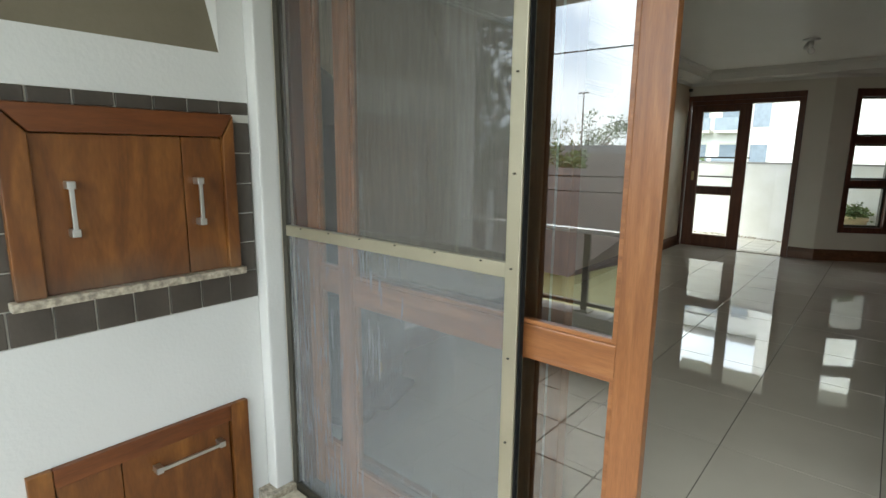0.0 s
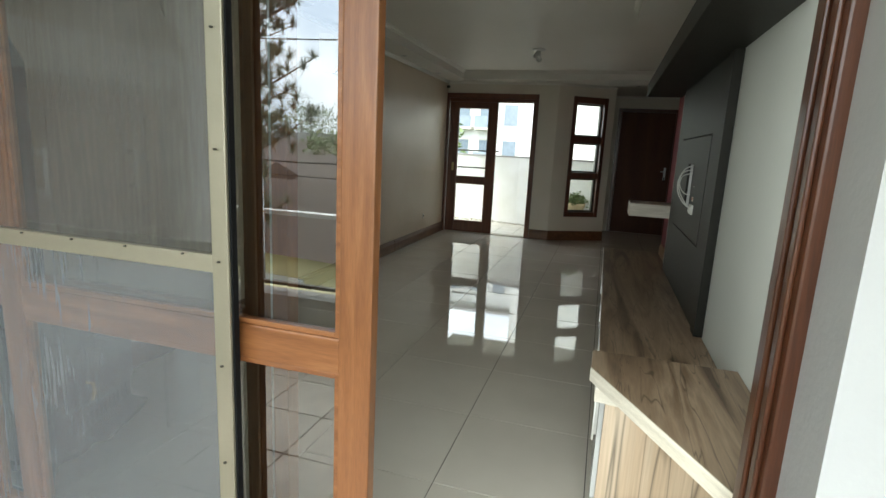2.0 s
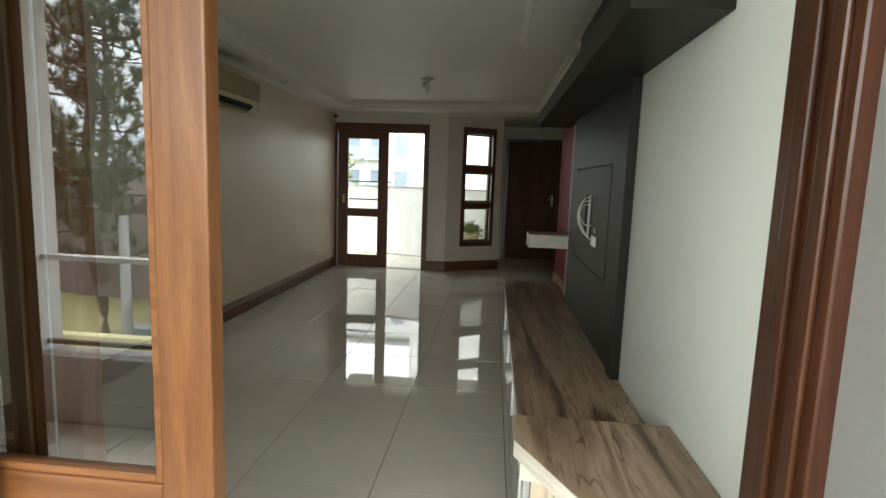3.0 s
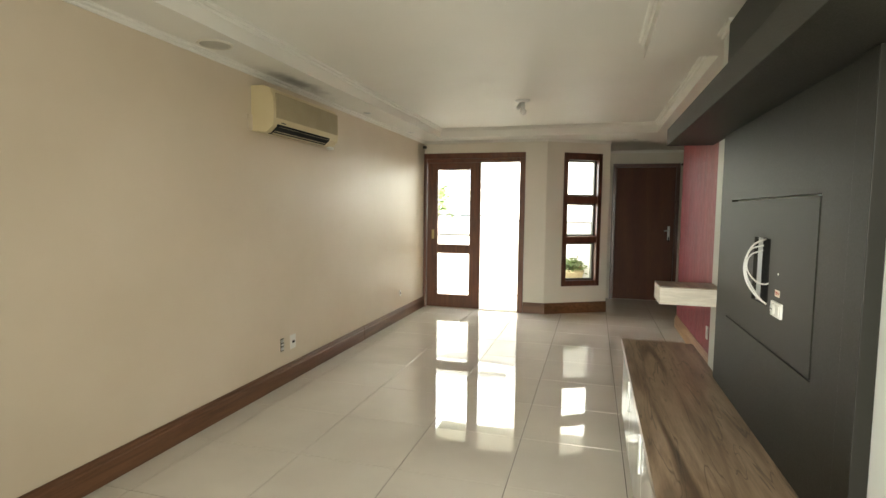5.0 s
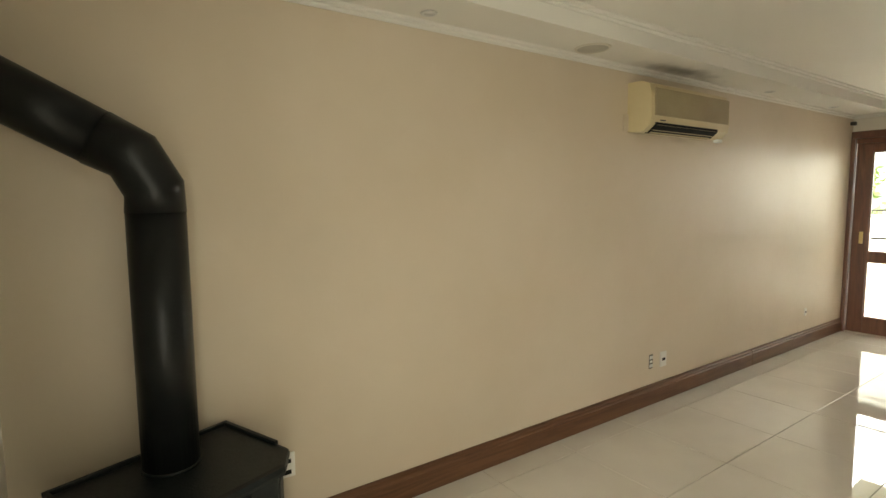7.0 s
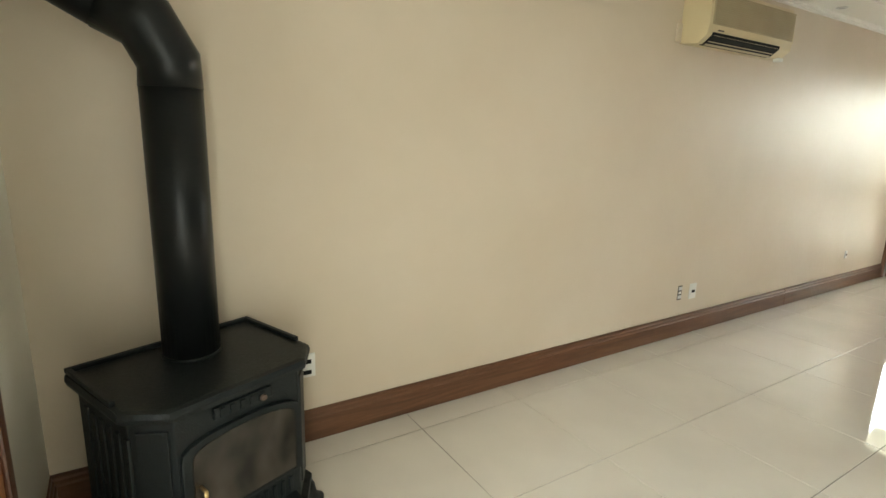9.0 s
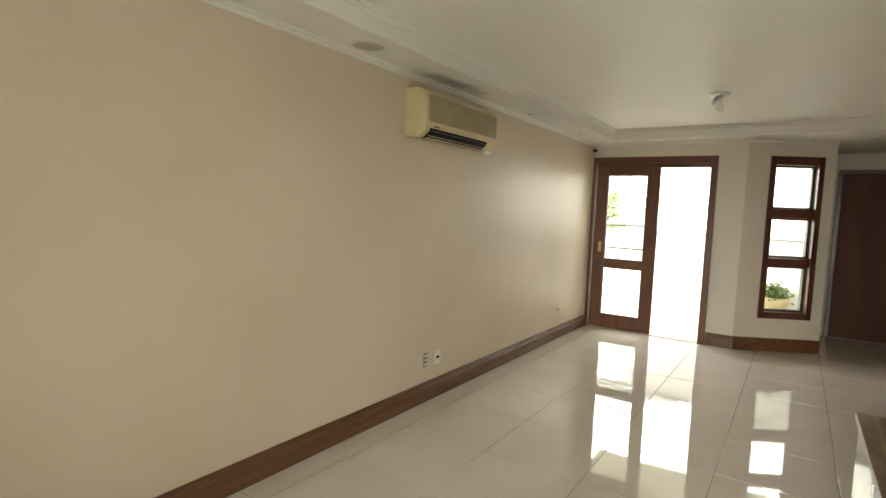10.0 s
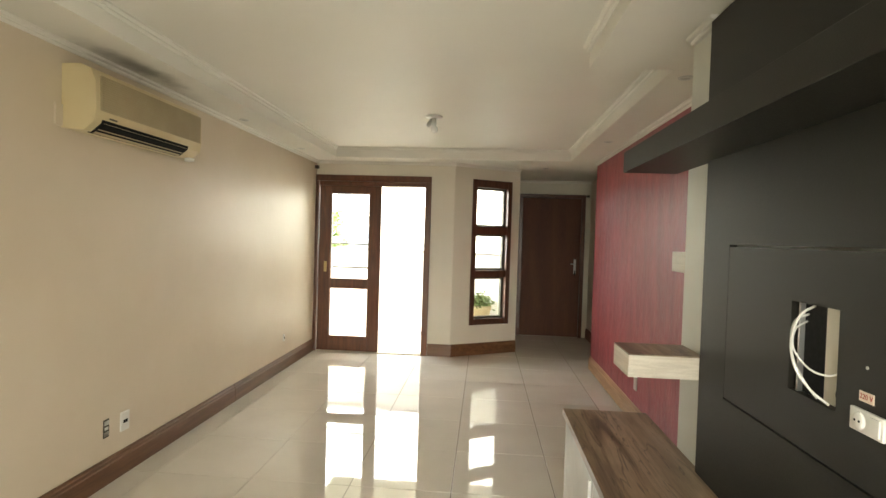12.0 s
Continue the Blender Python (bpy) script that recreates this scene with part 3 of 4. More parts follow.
# balcony sliding door: casing, two timber leaves, insect screen
t = tagged(thing("door_balcony_frame", 1.83, 2.66, 0, "brown timber casing of the wide balcony door", "door frame", kind="structure"))
part("jamb", boxed(0.74, 0.79, 2.665, 2.738, 0.0, 2.17, bevel=0.006), M_REDWOOD, t)
jr = part("jamb", boxed(2.862, 2.89, 2.622, 2.765, 0.0, 2.17, bevel=0.005), M_REDWOOD, t)
part("stop", boxed(2.853, 2.862, 2.64, 2.665, 0.0, 2.17, bevel=0.004), M_REDWOOD, jr)
part("stop", boxed(2.852, 2.862, 2.69, 2.72, 0.0, 2.17, bevel=0.004), M_REDWOOD, jr)
part("casing", boxed(0.735, 0.79, 2.7385, 2.752, 0.0, 2.23, bevel=0.005), M_REDWOOD, t)
part("head", boxed(0.74, 2.89, 2.60, 2.75, 2.17, 2.23, bevel=0.006), M_REDWOOD, t)
part("sill_track", boxed(0.77, 2.86, 2.60, 2.77, -0.03, 0.012, bevel=0.003), M_BRONZE, t)
leaf("sliding_door", 1.05, 2.13, 2.668, 0.014, 2.168, "varnished cedar sliding balcony door with two glass panes", 0.075, [(0.014, 0.217), (0.862, 0.944), (2.07, 2.168)], M_ORANGE, M_ORANGE_H, thick=0.034, pane=M_REFLGLASS)
# inner leaf takes the lighter, daylit cedar tone to offset its shade
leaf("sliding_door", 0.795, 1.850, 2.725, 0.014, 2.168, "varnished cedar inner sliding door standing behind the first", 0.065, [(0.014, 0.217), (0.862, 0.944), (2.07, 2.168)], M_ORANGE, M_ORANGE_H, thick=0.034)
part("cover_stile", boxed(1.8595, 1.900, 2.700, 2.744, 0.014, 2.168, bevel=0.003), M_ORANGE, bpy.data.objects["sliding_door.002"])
seal = part("weather_strip", boxed(1.850, 1.858, 2.706, 2.738, 0.014, 2.168, bevel=0.001), M_PLASTIC, bpy.data.objects["sliding_door.002"], "cream weather strip")
t = thing("insect_screen", 1.29, 2.63, 0.012, "sliding insect screen with dusty grey mesh and champagne metal frame", "insect screen")
part("stile", boxed(0.772, 0.80, 2.612, 2.636, 0.014, 2.168, bevel=0.003), M_BRONZE, t, "dark bronze stile")
part("stile", boxed(1.775, 1.817, 2.608, 2.638, 0.014, 2.168, bevel=0.003), M_ALU, t)
part("seal", boxed(1.817, 1.8225, 2.614, 2.632, 0.014, 2.168, bevel=0.002), M_BLACK, t, "black brush seal")
for a, b in ((0.014, 0.045), (1.065, 1.105), (2.13, 2.168)):
    part("rail", boxed(0.80, 1.775, 2.610, 2.636, a, b, bevel=0.003), M_ALU if a > 0.5 else M_BRONZE, t)
for a, b in ((0.045, 1.065), (1.105, 2.13)):
    g = part("mesh", sheet(0.798, 1.777, 2.622, a, b), M_MESH if a > 1 else M_MESH_LOW, t, "dusty grey insect mesh")
for i in range(9):
    part("rivet", lathe(bmesh.new(), 1.796, 2.603, [(0.0005, 0.0), (0.004, 0.001), (0.004, 0.004), (0.0005, 0.005)], 8, cz=0.15 + 0.235 * i), M_BRONZE, t)
for i in range(6):
    part("rivet", lathe(bmesh.new(), 0.9 + 0.16 * i, 2.606, [(0.0005, 0.0), (0.0035, 0.001), (0.0035, 0.004), (0.0005, 0.005)], 8, cz=1.098), M_BRONZE, t)

rag = random.Random(11)
bm = bmesh.new()
row = [(2.8905 + rag.uniform(0.0, 0.004), 0.02 + 0.02 * i) for i in range(110)]
lo = [bm.verts.new((2.886, 2.6215, z)) for _, z in row]
hi = [bm.verts.new((2.886 + (x - 2.886) * 1.3, 2.619, z)) for x, z in row]
for i in range(109):
    bm.faces.new((lo[i], lo[i + 1], hi[i + 1], hi[i]))
structure("trim_sealant", bm, mat("yellowed_sealant", (0.52, 0.42, 0.22), (0.62, 0.56, 0.42), rough=0.8, scale=30), "ragged yellowed sealant line beside the door jamb", "sealant")

# ---- media wall ----
t = thing("television_wall_unit", XT, 4.9, 0.57, "charcoal laminate television panel with a cable opening", "wall panel")
F = XT - 0.028
for a, b, c, d in ((4.285, 4.488, 0.575, 1.808), (5.492, 5.705, 0.575, 1.808), (4.488, 5.492, 0.575, 0.934), (4.488, 5.492, 1.483, 1.808)):
    part("panel_board", boxed(F, XT - 0.002, a, b, c, d), M_PANEL, t)
part("edge_strip", boxed(F - 0.012, XT - 0.002, 4.19, 4.285, 0.575, 1.808, bevel=0.002), M_PANEL, t)
part("inset_panel", wall_with_hole(bmesh.new(), "y", 4.495, 5.485, F - 0.002, XT - 0.006, 0.941, 1.476, [(4.90, 5.10, 1.084, 1.331)]), M_PANEL, t)
part("cavity_back", boxed(XT - 0.0055, XT - 0.0025, 4.90, 4.985, 1.084, 1.331), M_CREAM, t)
part("mount_rail", boxed(XT - 0.02, XT - 0.006, 5.075, 5.082, 1.084, 1.331), M_CHROME, t, "thin steel rail")
part("cable_hole", lathe(bmesh.new(), XT - 0.0065, 4.92, [(0.014, 0), (0.02, 0.0006), (0.0195, 0.001)], 20, axis="x", cz=1.115), M_BLACK, t, "black cable hole")
part("cavity_side", boxed(XT - 0.0055, XT - 0.0025, 4.985, 5.10, 1.084, 1.331), M_BLACK, t)
so = part("power_socket", boxed(F - 0.011, F - 0.002, 4.735, 4.838, 1.068, 1.12, bevel=0.003), M_PLASTIC, t, "white power socket")
part("socket_face", lathe(bmesh.new(), F - 0.017, 4.805, [(0.005, 0), (0.018, 0.001), (0.02, 0.006)], 20, axis="x", cz=1.094), M_PLASTIC, so)
part("blank_plate", boxed(F - 0.0145, F - 0.0105, 4.742, 4.772, 1.075, 1.113, bevel=0.001), M_PLASTIC, so)
for yy in (4.798, 4.812):
    part("pin_hole", lathe(bmesh.new(), F - 0.0178, yy, [(0.003, 0), (0.003, 0.001)], 8, axis="x", cz=1.094), M_BLACK, so)
tg = part("voltage_label", boxed(F - 0.004, F - 0.0022, 4.775, 4.82, 1.137, 1.16), M_TAG, t, "small paper label reading 220 V")
cu = bpy.data.curves.new("label_text", "FONT")
cu.body, cu.size, cu.align_x, cu.align_y, cu.extrude = "220 V", 0.017, "CENTER", "CENTER", 0.0003
tmp = bpy.data.objects.new("label_text", cu)
scene.collection.objects.link(tmp)
tmp.matrix_world = Matrix.Translation((F - 0.0044, 4.7975, 1.1485)) @ Euler((radians(90), 0, radians(-90))).to_matrix().to_4x4()
bpy.context.view_layer.update()
me = bpy.data.meshes.new_from_object(tmp.evaluated_get(bpy.context.evaluated_depsgraph_get()))
me.transform(tmp.matrix_world)
bpy.data.objects.remove(tmp)
me.materials.append(M_INK)
lt = new("lettering", me)
lt.parent, lt.matrix_parent_inverse = tg, tg.matrix_world.inverted()
part("screw", lathe(bmesh.new(), F - 0.004, 4.80, [(0.004, 0), (0.004, 0.002)], 10, axis="x", cz=1.215), M_CHROME, t)

t = thing("white_cable", F, 5.02, 1.1, "loose white cables looping out of the panel opening", "cable")
part("cable", tube(bmesh.new(), flowing([(XT - 0.010, 5.03, 1.326), (F - 0.03, 5.012, 1.30), (F - 0.06, 4.992, 1.235), (F - 0.056, 4.976, 1.17), (F - 0.028, 4.955, 1.118), (F + 0.005, 4.935, 1.088)]), 0.0034, 8), M_PLASTIC, t)
part("cable", tube(bmesh.new(), flowing([(XT - 0.010, 5.055, 1.30), (F - 0.03, 5.03, 1.285), (F - 0.053, 5.006, 1.24), (F - 0.048, 4.996, 1.18), (F - 0.02, 4.988, 1.125), (F + 0.006, 4.985, 1.09)]), 0.003, 8), M_PLASTIC, t)
part("cable", tube(bmesh.new(), flowing([(XT - 0.010, 5.06, 1.28), (F - 0.035, 5.02, 1.262), (F - 0.05, 4.998, 1.215), (F - 0.03, 4.965, 1.172), (F - 0.004, 4.93, 1.163), (XT - 0.012, 4.904, 1.182)]), 0.0026, 8), M_PLASTIC, t)

t = thing("media_canopy", 2.92, 4.75, 1.81, "long charcoal laminate box shelf high on the wall", "wall shelf")
part("canopy_body", boxed(2.80, XT - 0.002, 3.40, 6.11, 1.81, 1.905, bevel=0.002), M_PANEL, t)
part("upper_panel", boxed(XT - 0.03, XT - 0.002, 3.40, 5.72, 1.906, 2.36, bevel=0.002), M_PANEL, t)

t = thing("floating_shelf", 2.9, 5.82, 0.94, "thick floating shelf with walnut top and pale oak edges", "shelf")
part("shelf_body", boxed(2.75, XT - 0.002, 5.715, 5.955, 0.938, 1.027, bevel=0.002), M_PALE, t)
part("shelf_top", boxed(2.75, XT - 0.002, 5.715, 5.955, 1.0272, 1.032), M_BENCH, t, "streaked walnut top")
t = thing("small_shelf", 3.25, 6.4, 1.335, "small pale oak box shelf on the red wall side", "shelf")
part("shelf_body", boxed(3.17, XR - 0.002, 6.28, 6.48, 1.335, 1.44, bevel=0.002), M_PALE, t)

t = thing("low_bench", 2.83, 5.0, 0, "long low media bench with streaked walnut top and white fronts", "media bench")
part("bench_top", boxed(2.61, XT - 0.002, 3.552, 6.43, 0.535, 0.57, bevel=0.002), M_BENCH, t)
part("carcass", boxed(2.65, XT - 0.004, 3.57, 6.41, 0.08, 0.534), M_GLOSSWHITE, t)
part("plinth", boxed(2.68, XT - 0.004, 3.57, 6.39, 0.002, 0.08), M_SPALT, t)
for i in range(4):
    y0 = 3.575 + i * 0.709
    dr = part("drawer_front", boxed(2.625, 2.649, y0, y0 + 0.704, 0.085, 0.53, bevel=0.002), M_GLOSSWHITE, t, "gloss white drawer front")
    part("handle", boxed(2.612, 2.625, y0 + 0.02, y0 + 0.035, 0.33, 0.50, bevel=0.003), M_CHROME, dr)
t = thing("corner_cabinet", 2.83, 3.3, 0, "cabinet with a slanted walnut top and pale spalted front", "cabinet")
part("cabinet_top", prism(bmesh.new(), [(2.58, 3.57), (2.58, 3.40), (2.885, 2.835), (XT - 0.002, 2.80), (XT - 0.002, 3.57)], 0.628, 0.67, bevel=0.002), M_BENCH, t)
part("edge_band", prism(bmesh.new(), [(2.578, 3.40), (2.883, 2.832), (2.885, 2.835), (2.581, 3.402)], 0.626, 0.671), M_PALE, t, "pale oak edge band")
part("apron", prism(bmesh.new(), [(2.60, 3.54), (2.60, 3.42), (2.72, 3.40), (3.04, 3.39), (3.04, 3.54)], 0.545, 0.627), M_PALE, t, "whitewashed oak apron")
part("front_panel", boxed(2.64, XT - 0.004, 3.49, 3.53, 0.075, 0.545, bevel=0.002), M_SPALT, t)
part("base_board", boxed(2.636, XT - 0.004, 3.475, 3.532, 0.06, 0.075, bevel=0.002), M_PALE, t)
part("plinth", boxed(2.645, XT - 0.004, 3.49, 3.53, 0.002, 0.06), M_SPALT, t)
part("handle", boxed(2.605, 2.613, 3.50, 3.515, 0.36, 0.545, bevel=0.002), M_CHROME, t)

# ---- fixtures on walls and ceiling ----
t = thing("air_conditioner", 0.13, 6.5, 1.95, "yellowed split air conditioner with ribbed front, on the wall", "air conditioner")
Y0, Y1 = 6.02, 6.99
prof = [(XL, 1.965), (XL + 0.12, 1.955), (XL + 0.175, 2.0), (XL + 0.185, 2.06), (XL + 0.18, 2.20), (XL + 0.155, 2.262), (XL + 0.10, 2.285), (XL, 2.285)]
part("casing", prism(bmesh.new(), prof[::-1], Y0, Y1, axis="y", bevel=0.004), M_AC, t)
part("wall_plate", boxed(XL, XL + 0.012, Y0 - 0.045, Y0, 1.97, 2.08, bevel=0.003), M_BEIGE, t)
gr = part("grille", boxed(XL + 0.178, XL + 0.187, Y0 + 0.03, Y1 - 0.02, 2.058, 2.232, bevel=0.002), M_ACG, t, "ribbed intake grille")
for i in range(15):
    part("slat", boxed(XL + 0.186, XL + 0.191, Y0 + 0.035, Y1 - 0.025, 2.062 + i * 0.0112, 2.068 + i * 0.0112), M_ACG, gr)
part("outlet", prism(bmesh.new(), [(XL + 0.10, 1.952), (XL + 0.128, 1.952), (XL + 0.181, 1.993), (XL + 0.185, 2.015), (XL + 0.16, 2.01)], Y0 + 0.05, Y1 - 0.16, axis="y"), M_BLACK, t, "black air outlet")
part("louvre", prism(bmesh.new(), [(XL + 0.12, 1.950), (XL + 0.125, 1.949), (XL + 0.183, 1.998), (XL + 0.18, 2.001)], Y0 + 0.06, Y1 - 0.17, axis="y"), M_ACG, t)
part("badge", boxed(XL + 0.1795, XL + 0.184, Y0 + 0.10, Y0 + 0.155, 2.026, 2.034), M_BRONZE, t)
for q in (0.006, 0.02):
    part("vane", prism(bmesh.new(), [(XL + 0.125 + q, 1.9525 + q * 0.75), (XL + 0.128 + q, 1.9515 + q * 0.75), (XL + 0.132 + q, 1.9555 + q * 0.75), (XL + 0.129 + q, 1.9565 + q * 0.75)], Y0 + 0.06, Y1 - 0.17, axis="y"), M_ACG, t)
part("receiver", lathe(bmesh.new(), XL + 0.13, Y1 - 0.05, [(0.01, 0), (0.03, 0.004), (0.03, 0.022), (0.012, 0.028)], 18, cz=1.93), M_PLASTIC, t)

t = thing("ceiling_lamp_holder", 1.69, 8.05, HIGH, "bare bulb in a chrome ceiling lamp holder", "ceiling lamp")
part("rose", lathe(bmesh.new(), 1.69, 8.05, [(0.02, -0.02), (0.07, -0.014), (0.075, -0.003), (0.07, 0)], 28, cz=HIGH), M_CHROME, t)
part("socket", lathe(bmesh.new(), 1.69, 8.05, [(0.022, -0.075), (0.024, -0.07), (0.02, -0.02)], 18, cz=HIGH), M_CHROME, t)
part("bulb", tube(bmesh.new(), [(1.69, 8.05, HIGH - 0.07), (1.692, 8.045, HIGH - 0.09), (1.70, 8.03, HIGH - 0.115), (1.707, 8.017, HIGH - 0.135), (1.709, 8.012, HIGH - 0.143)], [0.014, 0.02, 0.03, 0.022, 0.006], 16), M_BULB, t)
part("side_socket", tube(bmesh.new(), [(1.67, 8.05, HIGH - 0.03), (1.65, 8.03, HIGH - 0.075), (1.645, 8.02, HIGH - 0.09)], [0.016, 0.019, 0.015], 14), M_CHROME, t)


def downlight(x, y, z):
    t = thing("downlight", x, y, z, "small recessed round ceiling downlight, switched off", "downlight", "ceiling downlights")
    part("ring", lathe(bmesh.new(), x, y, [(0.024, -0.001), (0.026, -0.006), (0.038, -0.006), (0.042, -0.001)], 22, cz=z), M_CHROME, t)
    part("lens", lathe(bmesh.new(), x, y, [(0.001, -0.0035), (0.023, -0.004), (0.0235, -0.001)], 18, cz=z), M_BULB, t)


for x, y in ((0.16, 4.36), (0.163, 7.73), (0.15, 9.10), (3.22, 6.53), (3.246, 8.43), (2.9, 10.28)):
    downlight(x, y, LOW)
t = thing("ceiling_speaker", 0.2, 5.46, LOW, "round beige ceiling loudspeaker grille", "loudspeaker")
part("rim", lathe(bmesh.new(), 0.2, 5.46, [(0.088, -0.002), (0.09, -0.009), (0.1, -0.008), (0.104, -0.001)], 32, cz=LOW), M_CREAM, t)
part("grille", lathe(bmesh.new(), 0.2, 5.46, [(0.001, -0.008), (0.05, -0.0075), (0.088, -0.006), (0.0885, -0.002)], 32, cz=LOW), mat("speaker_grille", (0.52, 0.49, 0.42), rough=0.7, fine=400, bump=0.3), t)


def outlet(y, z, h, w, label, covered):
    t = thing("wall_outlet", XL, y, z, label, "wall outlet", "wall outlets")
    if covered:
        part("plate", boxed(XL + 0.001, XL + 0.011, y - w / 2, y + w / 2, z - h / 2, z + h / 2, bevel=0.004), M_PLASTIC, t)
        for q in ((-0.03, 0.02) if y < 4 else (0.0,)):
            part("slot", boxed(XL + 0.010, XL + 0.013, y - w * 0.25, y + w * 0.25, z + q - 0.011, z + q + 0.009, bevel=0.002), M_BLACK, t)
    else:
        part("back_box", boxed(XL + 0.0005, XL + 0.003, y - w / 2, y + w / 2, z - h / 2, z + h / 2), M_BRONZE, t)
        for q in (-0.3, 0.3):
            part("bracket", boxed(XL + 0.002, XL + 0.007, y - w * 0.4, y + w * 0.4, z + q * h - 0.012, z + q * h + 0.012, bevel=0.002), M_CHROME, t)
        part("strap", boxed(XL + 0.002, XL + 0.006, y - w * 0.3, y + w * 0.3, z - 0.008, z + 0.008), M_PLASTIC, t)


outlet(6.37, 0.325, 0.105, 0.045, "uncovered wall socket box with bare metal brackets", False)
outlet(6.52, 0.32, 0.115, 0.075, "white round-cornered wall socket plate", True)
outlet(9.02, 0.345, 0.075, 0.04, "small white wall socket", True)
outlet(3.66, 0.37, 0.11, 0.075, "white double wall socket beside the stove", True)
t = thing("corner_sensor", XL, 9.9, 2.3, "small dark alarm sensor in the ceiling corner", "sensor")
part("body", boxed(XL + 0.002, XL + 0.05, 9.9, 9.95, 2.28, 2.32, bevel=0.008), M_BRONZE, t)

t = thing("red_wall_outlet", XR, 7.5, 0.3, "white socket plate low on the red wall", "wall outlet", "wall outlets")
part("plate", boxed(XR - 0.011, XR - 0.001, 7.93 - 0.036, 7.93 + 0.036, 0.335 - 0.058, 0.335 + 0.058, bevel=0.004), M_PLASTIC, t)
part("face", boxed(XR - 0.014, XR - 0.0105, 7.93 - 0.018, 7.93 + 0.018, 0.335 - 0.02, 0.335 + 0.02, bevel=0.002), M_PLASTIC, t)
t = thing("door_contact", 3.70, 11.70, 2.17, "small dark alarm contact above the entrance door", "sensor")
part("body", boxed(3.685, 3.735, 11.68, 11.719, 2.15, 2.185, bevel=0.006), M_BRONZE, t)

# ---- wood stove ----
t = thing("wood_stove", 0.49, 3.17, 0, "black cast-iron wood stove with glass door, in the corner", "wood stove")
SX0, SX1, SY0, SY1, ST = 0.29, 0.69, 2.90, 3.44, 0.70
oct_ = [(SX0, SY0), (SX1 - 0.08, SY0), (SX1, SY0 + 0.08), (SX1, SY1 - 0.08), (SX1 - 0.08, SY1), (SX0, SY1)]
part("firebox", prism(bmesh.new(), oct_, 0.13, ST - 0.035, bevel=0.006), M_IRON, t)


def grown(k):
    cx, cy = (SX0 + SX1) / 2, (SY0 + SY1) / 2
    return [(cx + (x - cx) * (1 + k), cy + (y - cy) * (1 + k)) for x, y in oct_]


part("top_plate", prism(bmesh.new(), grown(0.10), ST - 0.045, ST - 0.003, bevel=0.019), M_IRON, t)
lip = bmesh.new()
for (a, b) in (((SX0 - 0.02, SX0 - 0.005), (SY0 - 0.02, SY1 + 0.02)), ((SX0 - 0.005, SX1 - 0.12), (SY0 - 0.02, SY0 - 0.005)), ((SX0 - 0.005, SX1 - 0.12), (SY1 + 0.005, SY1 + 0.02))):
    box(lip, *a, *b, ST - 0.005, ST + 0.012, bevel=0.003)
part("top_lip", lip, M_IRON, t)
part("base_plate", prism(bmesh.new(), grown(0.08), 0.10, 0.13, bevel=0.006), M_IRON, t)
arch = [(SY0 + 0.105, 0.285), (SY1 - 0.105, 0.285), (SY1 - 0.105, 0.50)] + [((SY0 + SY1) / 2 + 0.165 * math.cos(a), 0.50 + 0.06 * math.sin(a) ** 0.7) for a in (math.pi * k / 12 for k in range(1, 12))] + [(SY0 + 0.105, 0.50)]
cy_, cz_ = (SY0 + SY1) / 2, 0.42
big = [(cy_ + (y - cy_) * 1.14, cz_ + (z - cz_) * 1.12) for y, z in arch]
dr = part("fire_door", prism(bmesh.new(), big, SX1, SX1 + 0.016, axis="x", bevel=0.004), M_IRON, t)
part("recess", prism(bmesh.new(), [(cy_ + (y - cy_) * 0.97, cz_ + (z - cz_) * 0.97) for y, z in arch], SX1 + 0.0162, SX1 + 0.018, axis="x"), mat("ash_smeared_soot", (0.035, 0.030, 0.026), (0.21, 0.175, 0.14), rough=0.9, scale=7, stretch=(1, 1.4, 0.8)), dr, "sooty surface behind the glass")
pane = bmesh.new()
pane.faces.new([pane.verts.new((SX1 + 0.0195, y, z)) for y, z in arch])
part("door_glass", pane, M_STOVEGLASS, dr, "smoked glass")
part("door_handle", tube(bmesh.new(), [(SX1 + 0.016, SY0 + 0.125, 0.41), (SX1 + 0.045, SY0 + 0.125, 0.405), (SX1 + 0.05, SY0 + 0.12, 0.37), (SX1 + 0.045, SY0 + 0.115, 0.335)], [0.005, 0.006, 0.007, 0.005], 12), M_BRASS, dr, "brass handle")
vent = part("vent_plate", boxed(SX1, SX1 + 0.012, cy_ - 0.09, cy_ + 0.09, 0.605, 0.645, bevel=0.003), M_IRON, t)
for i in range(5):
    part("vent_bar", boxed(SX1 + 0.012, SX1 + 0.017, cy_ - 0.075 + i * 0.03, cy_ - 0.06 + i * 0.03, 0.61, 0.64, bevel=0.001), M_IRON, vent)
part("vent_knob", lathe(bmesh.new(), SX1 + 0.012, cy_ + 0.055, [(0.004, 0), (0.011, 0.006), (0.009, 0.014)], 14, axis="x", cz=0.62), M_COPPER, vent)
for i in range(11):
    part("front_rib", boxed(SX1 - 0.002, SX1 + 0.007, cy_ - 0.157 + i * 0.03, cy_ - 0.143 + i * 0.03, 0.185, 0.245, bevel=0.003), M_IRON, t)
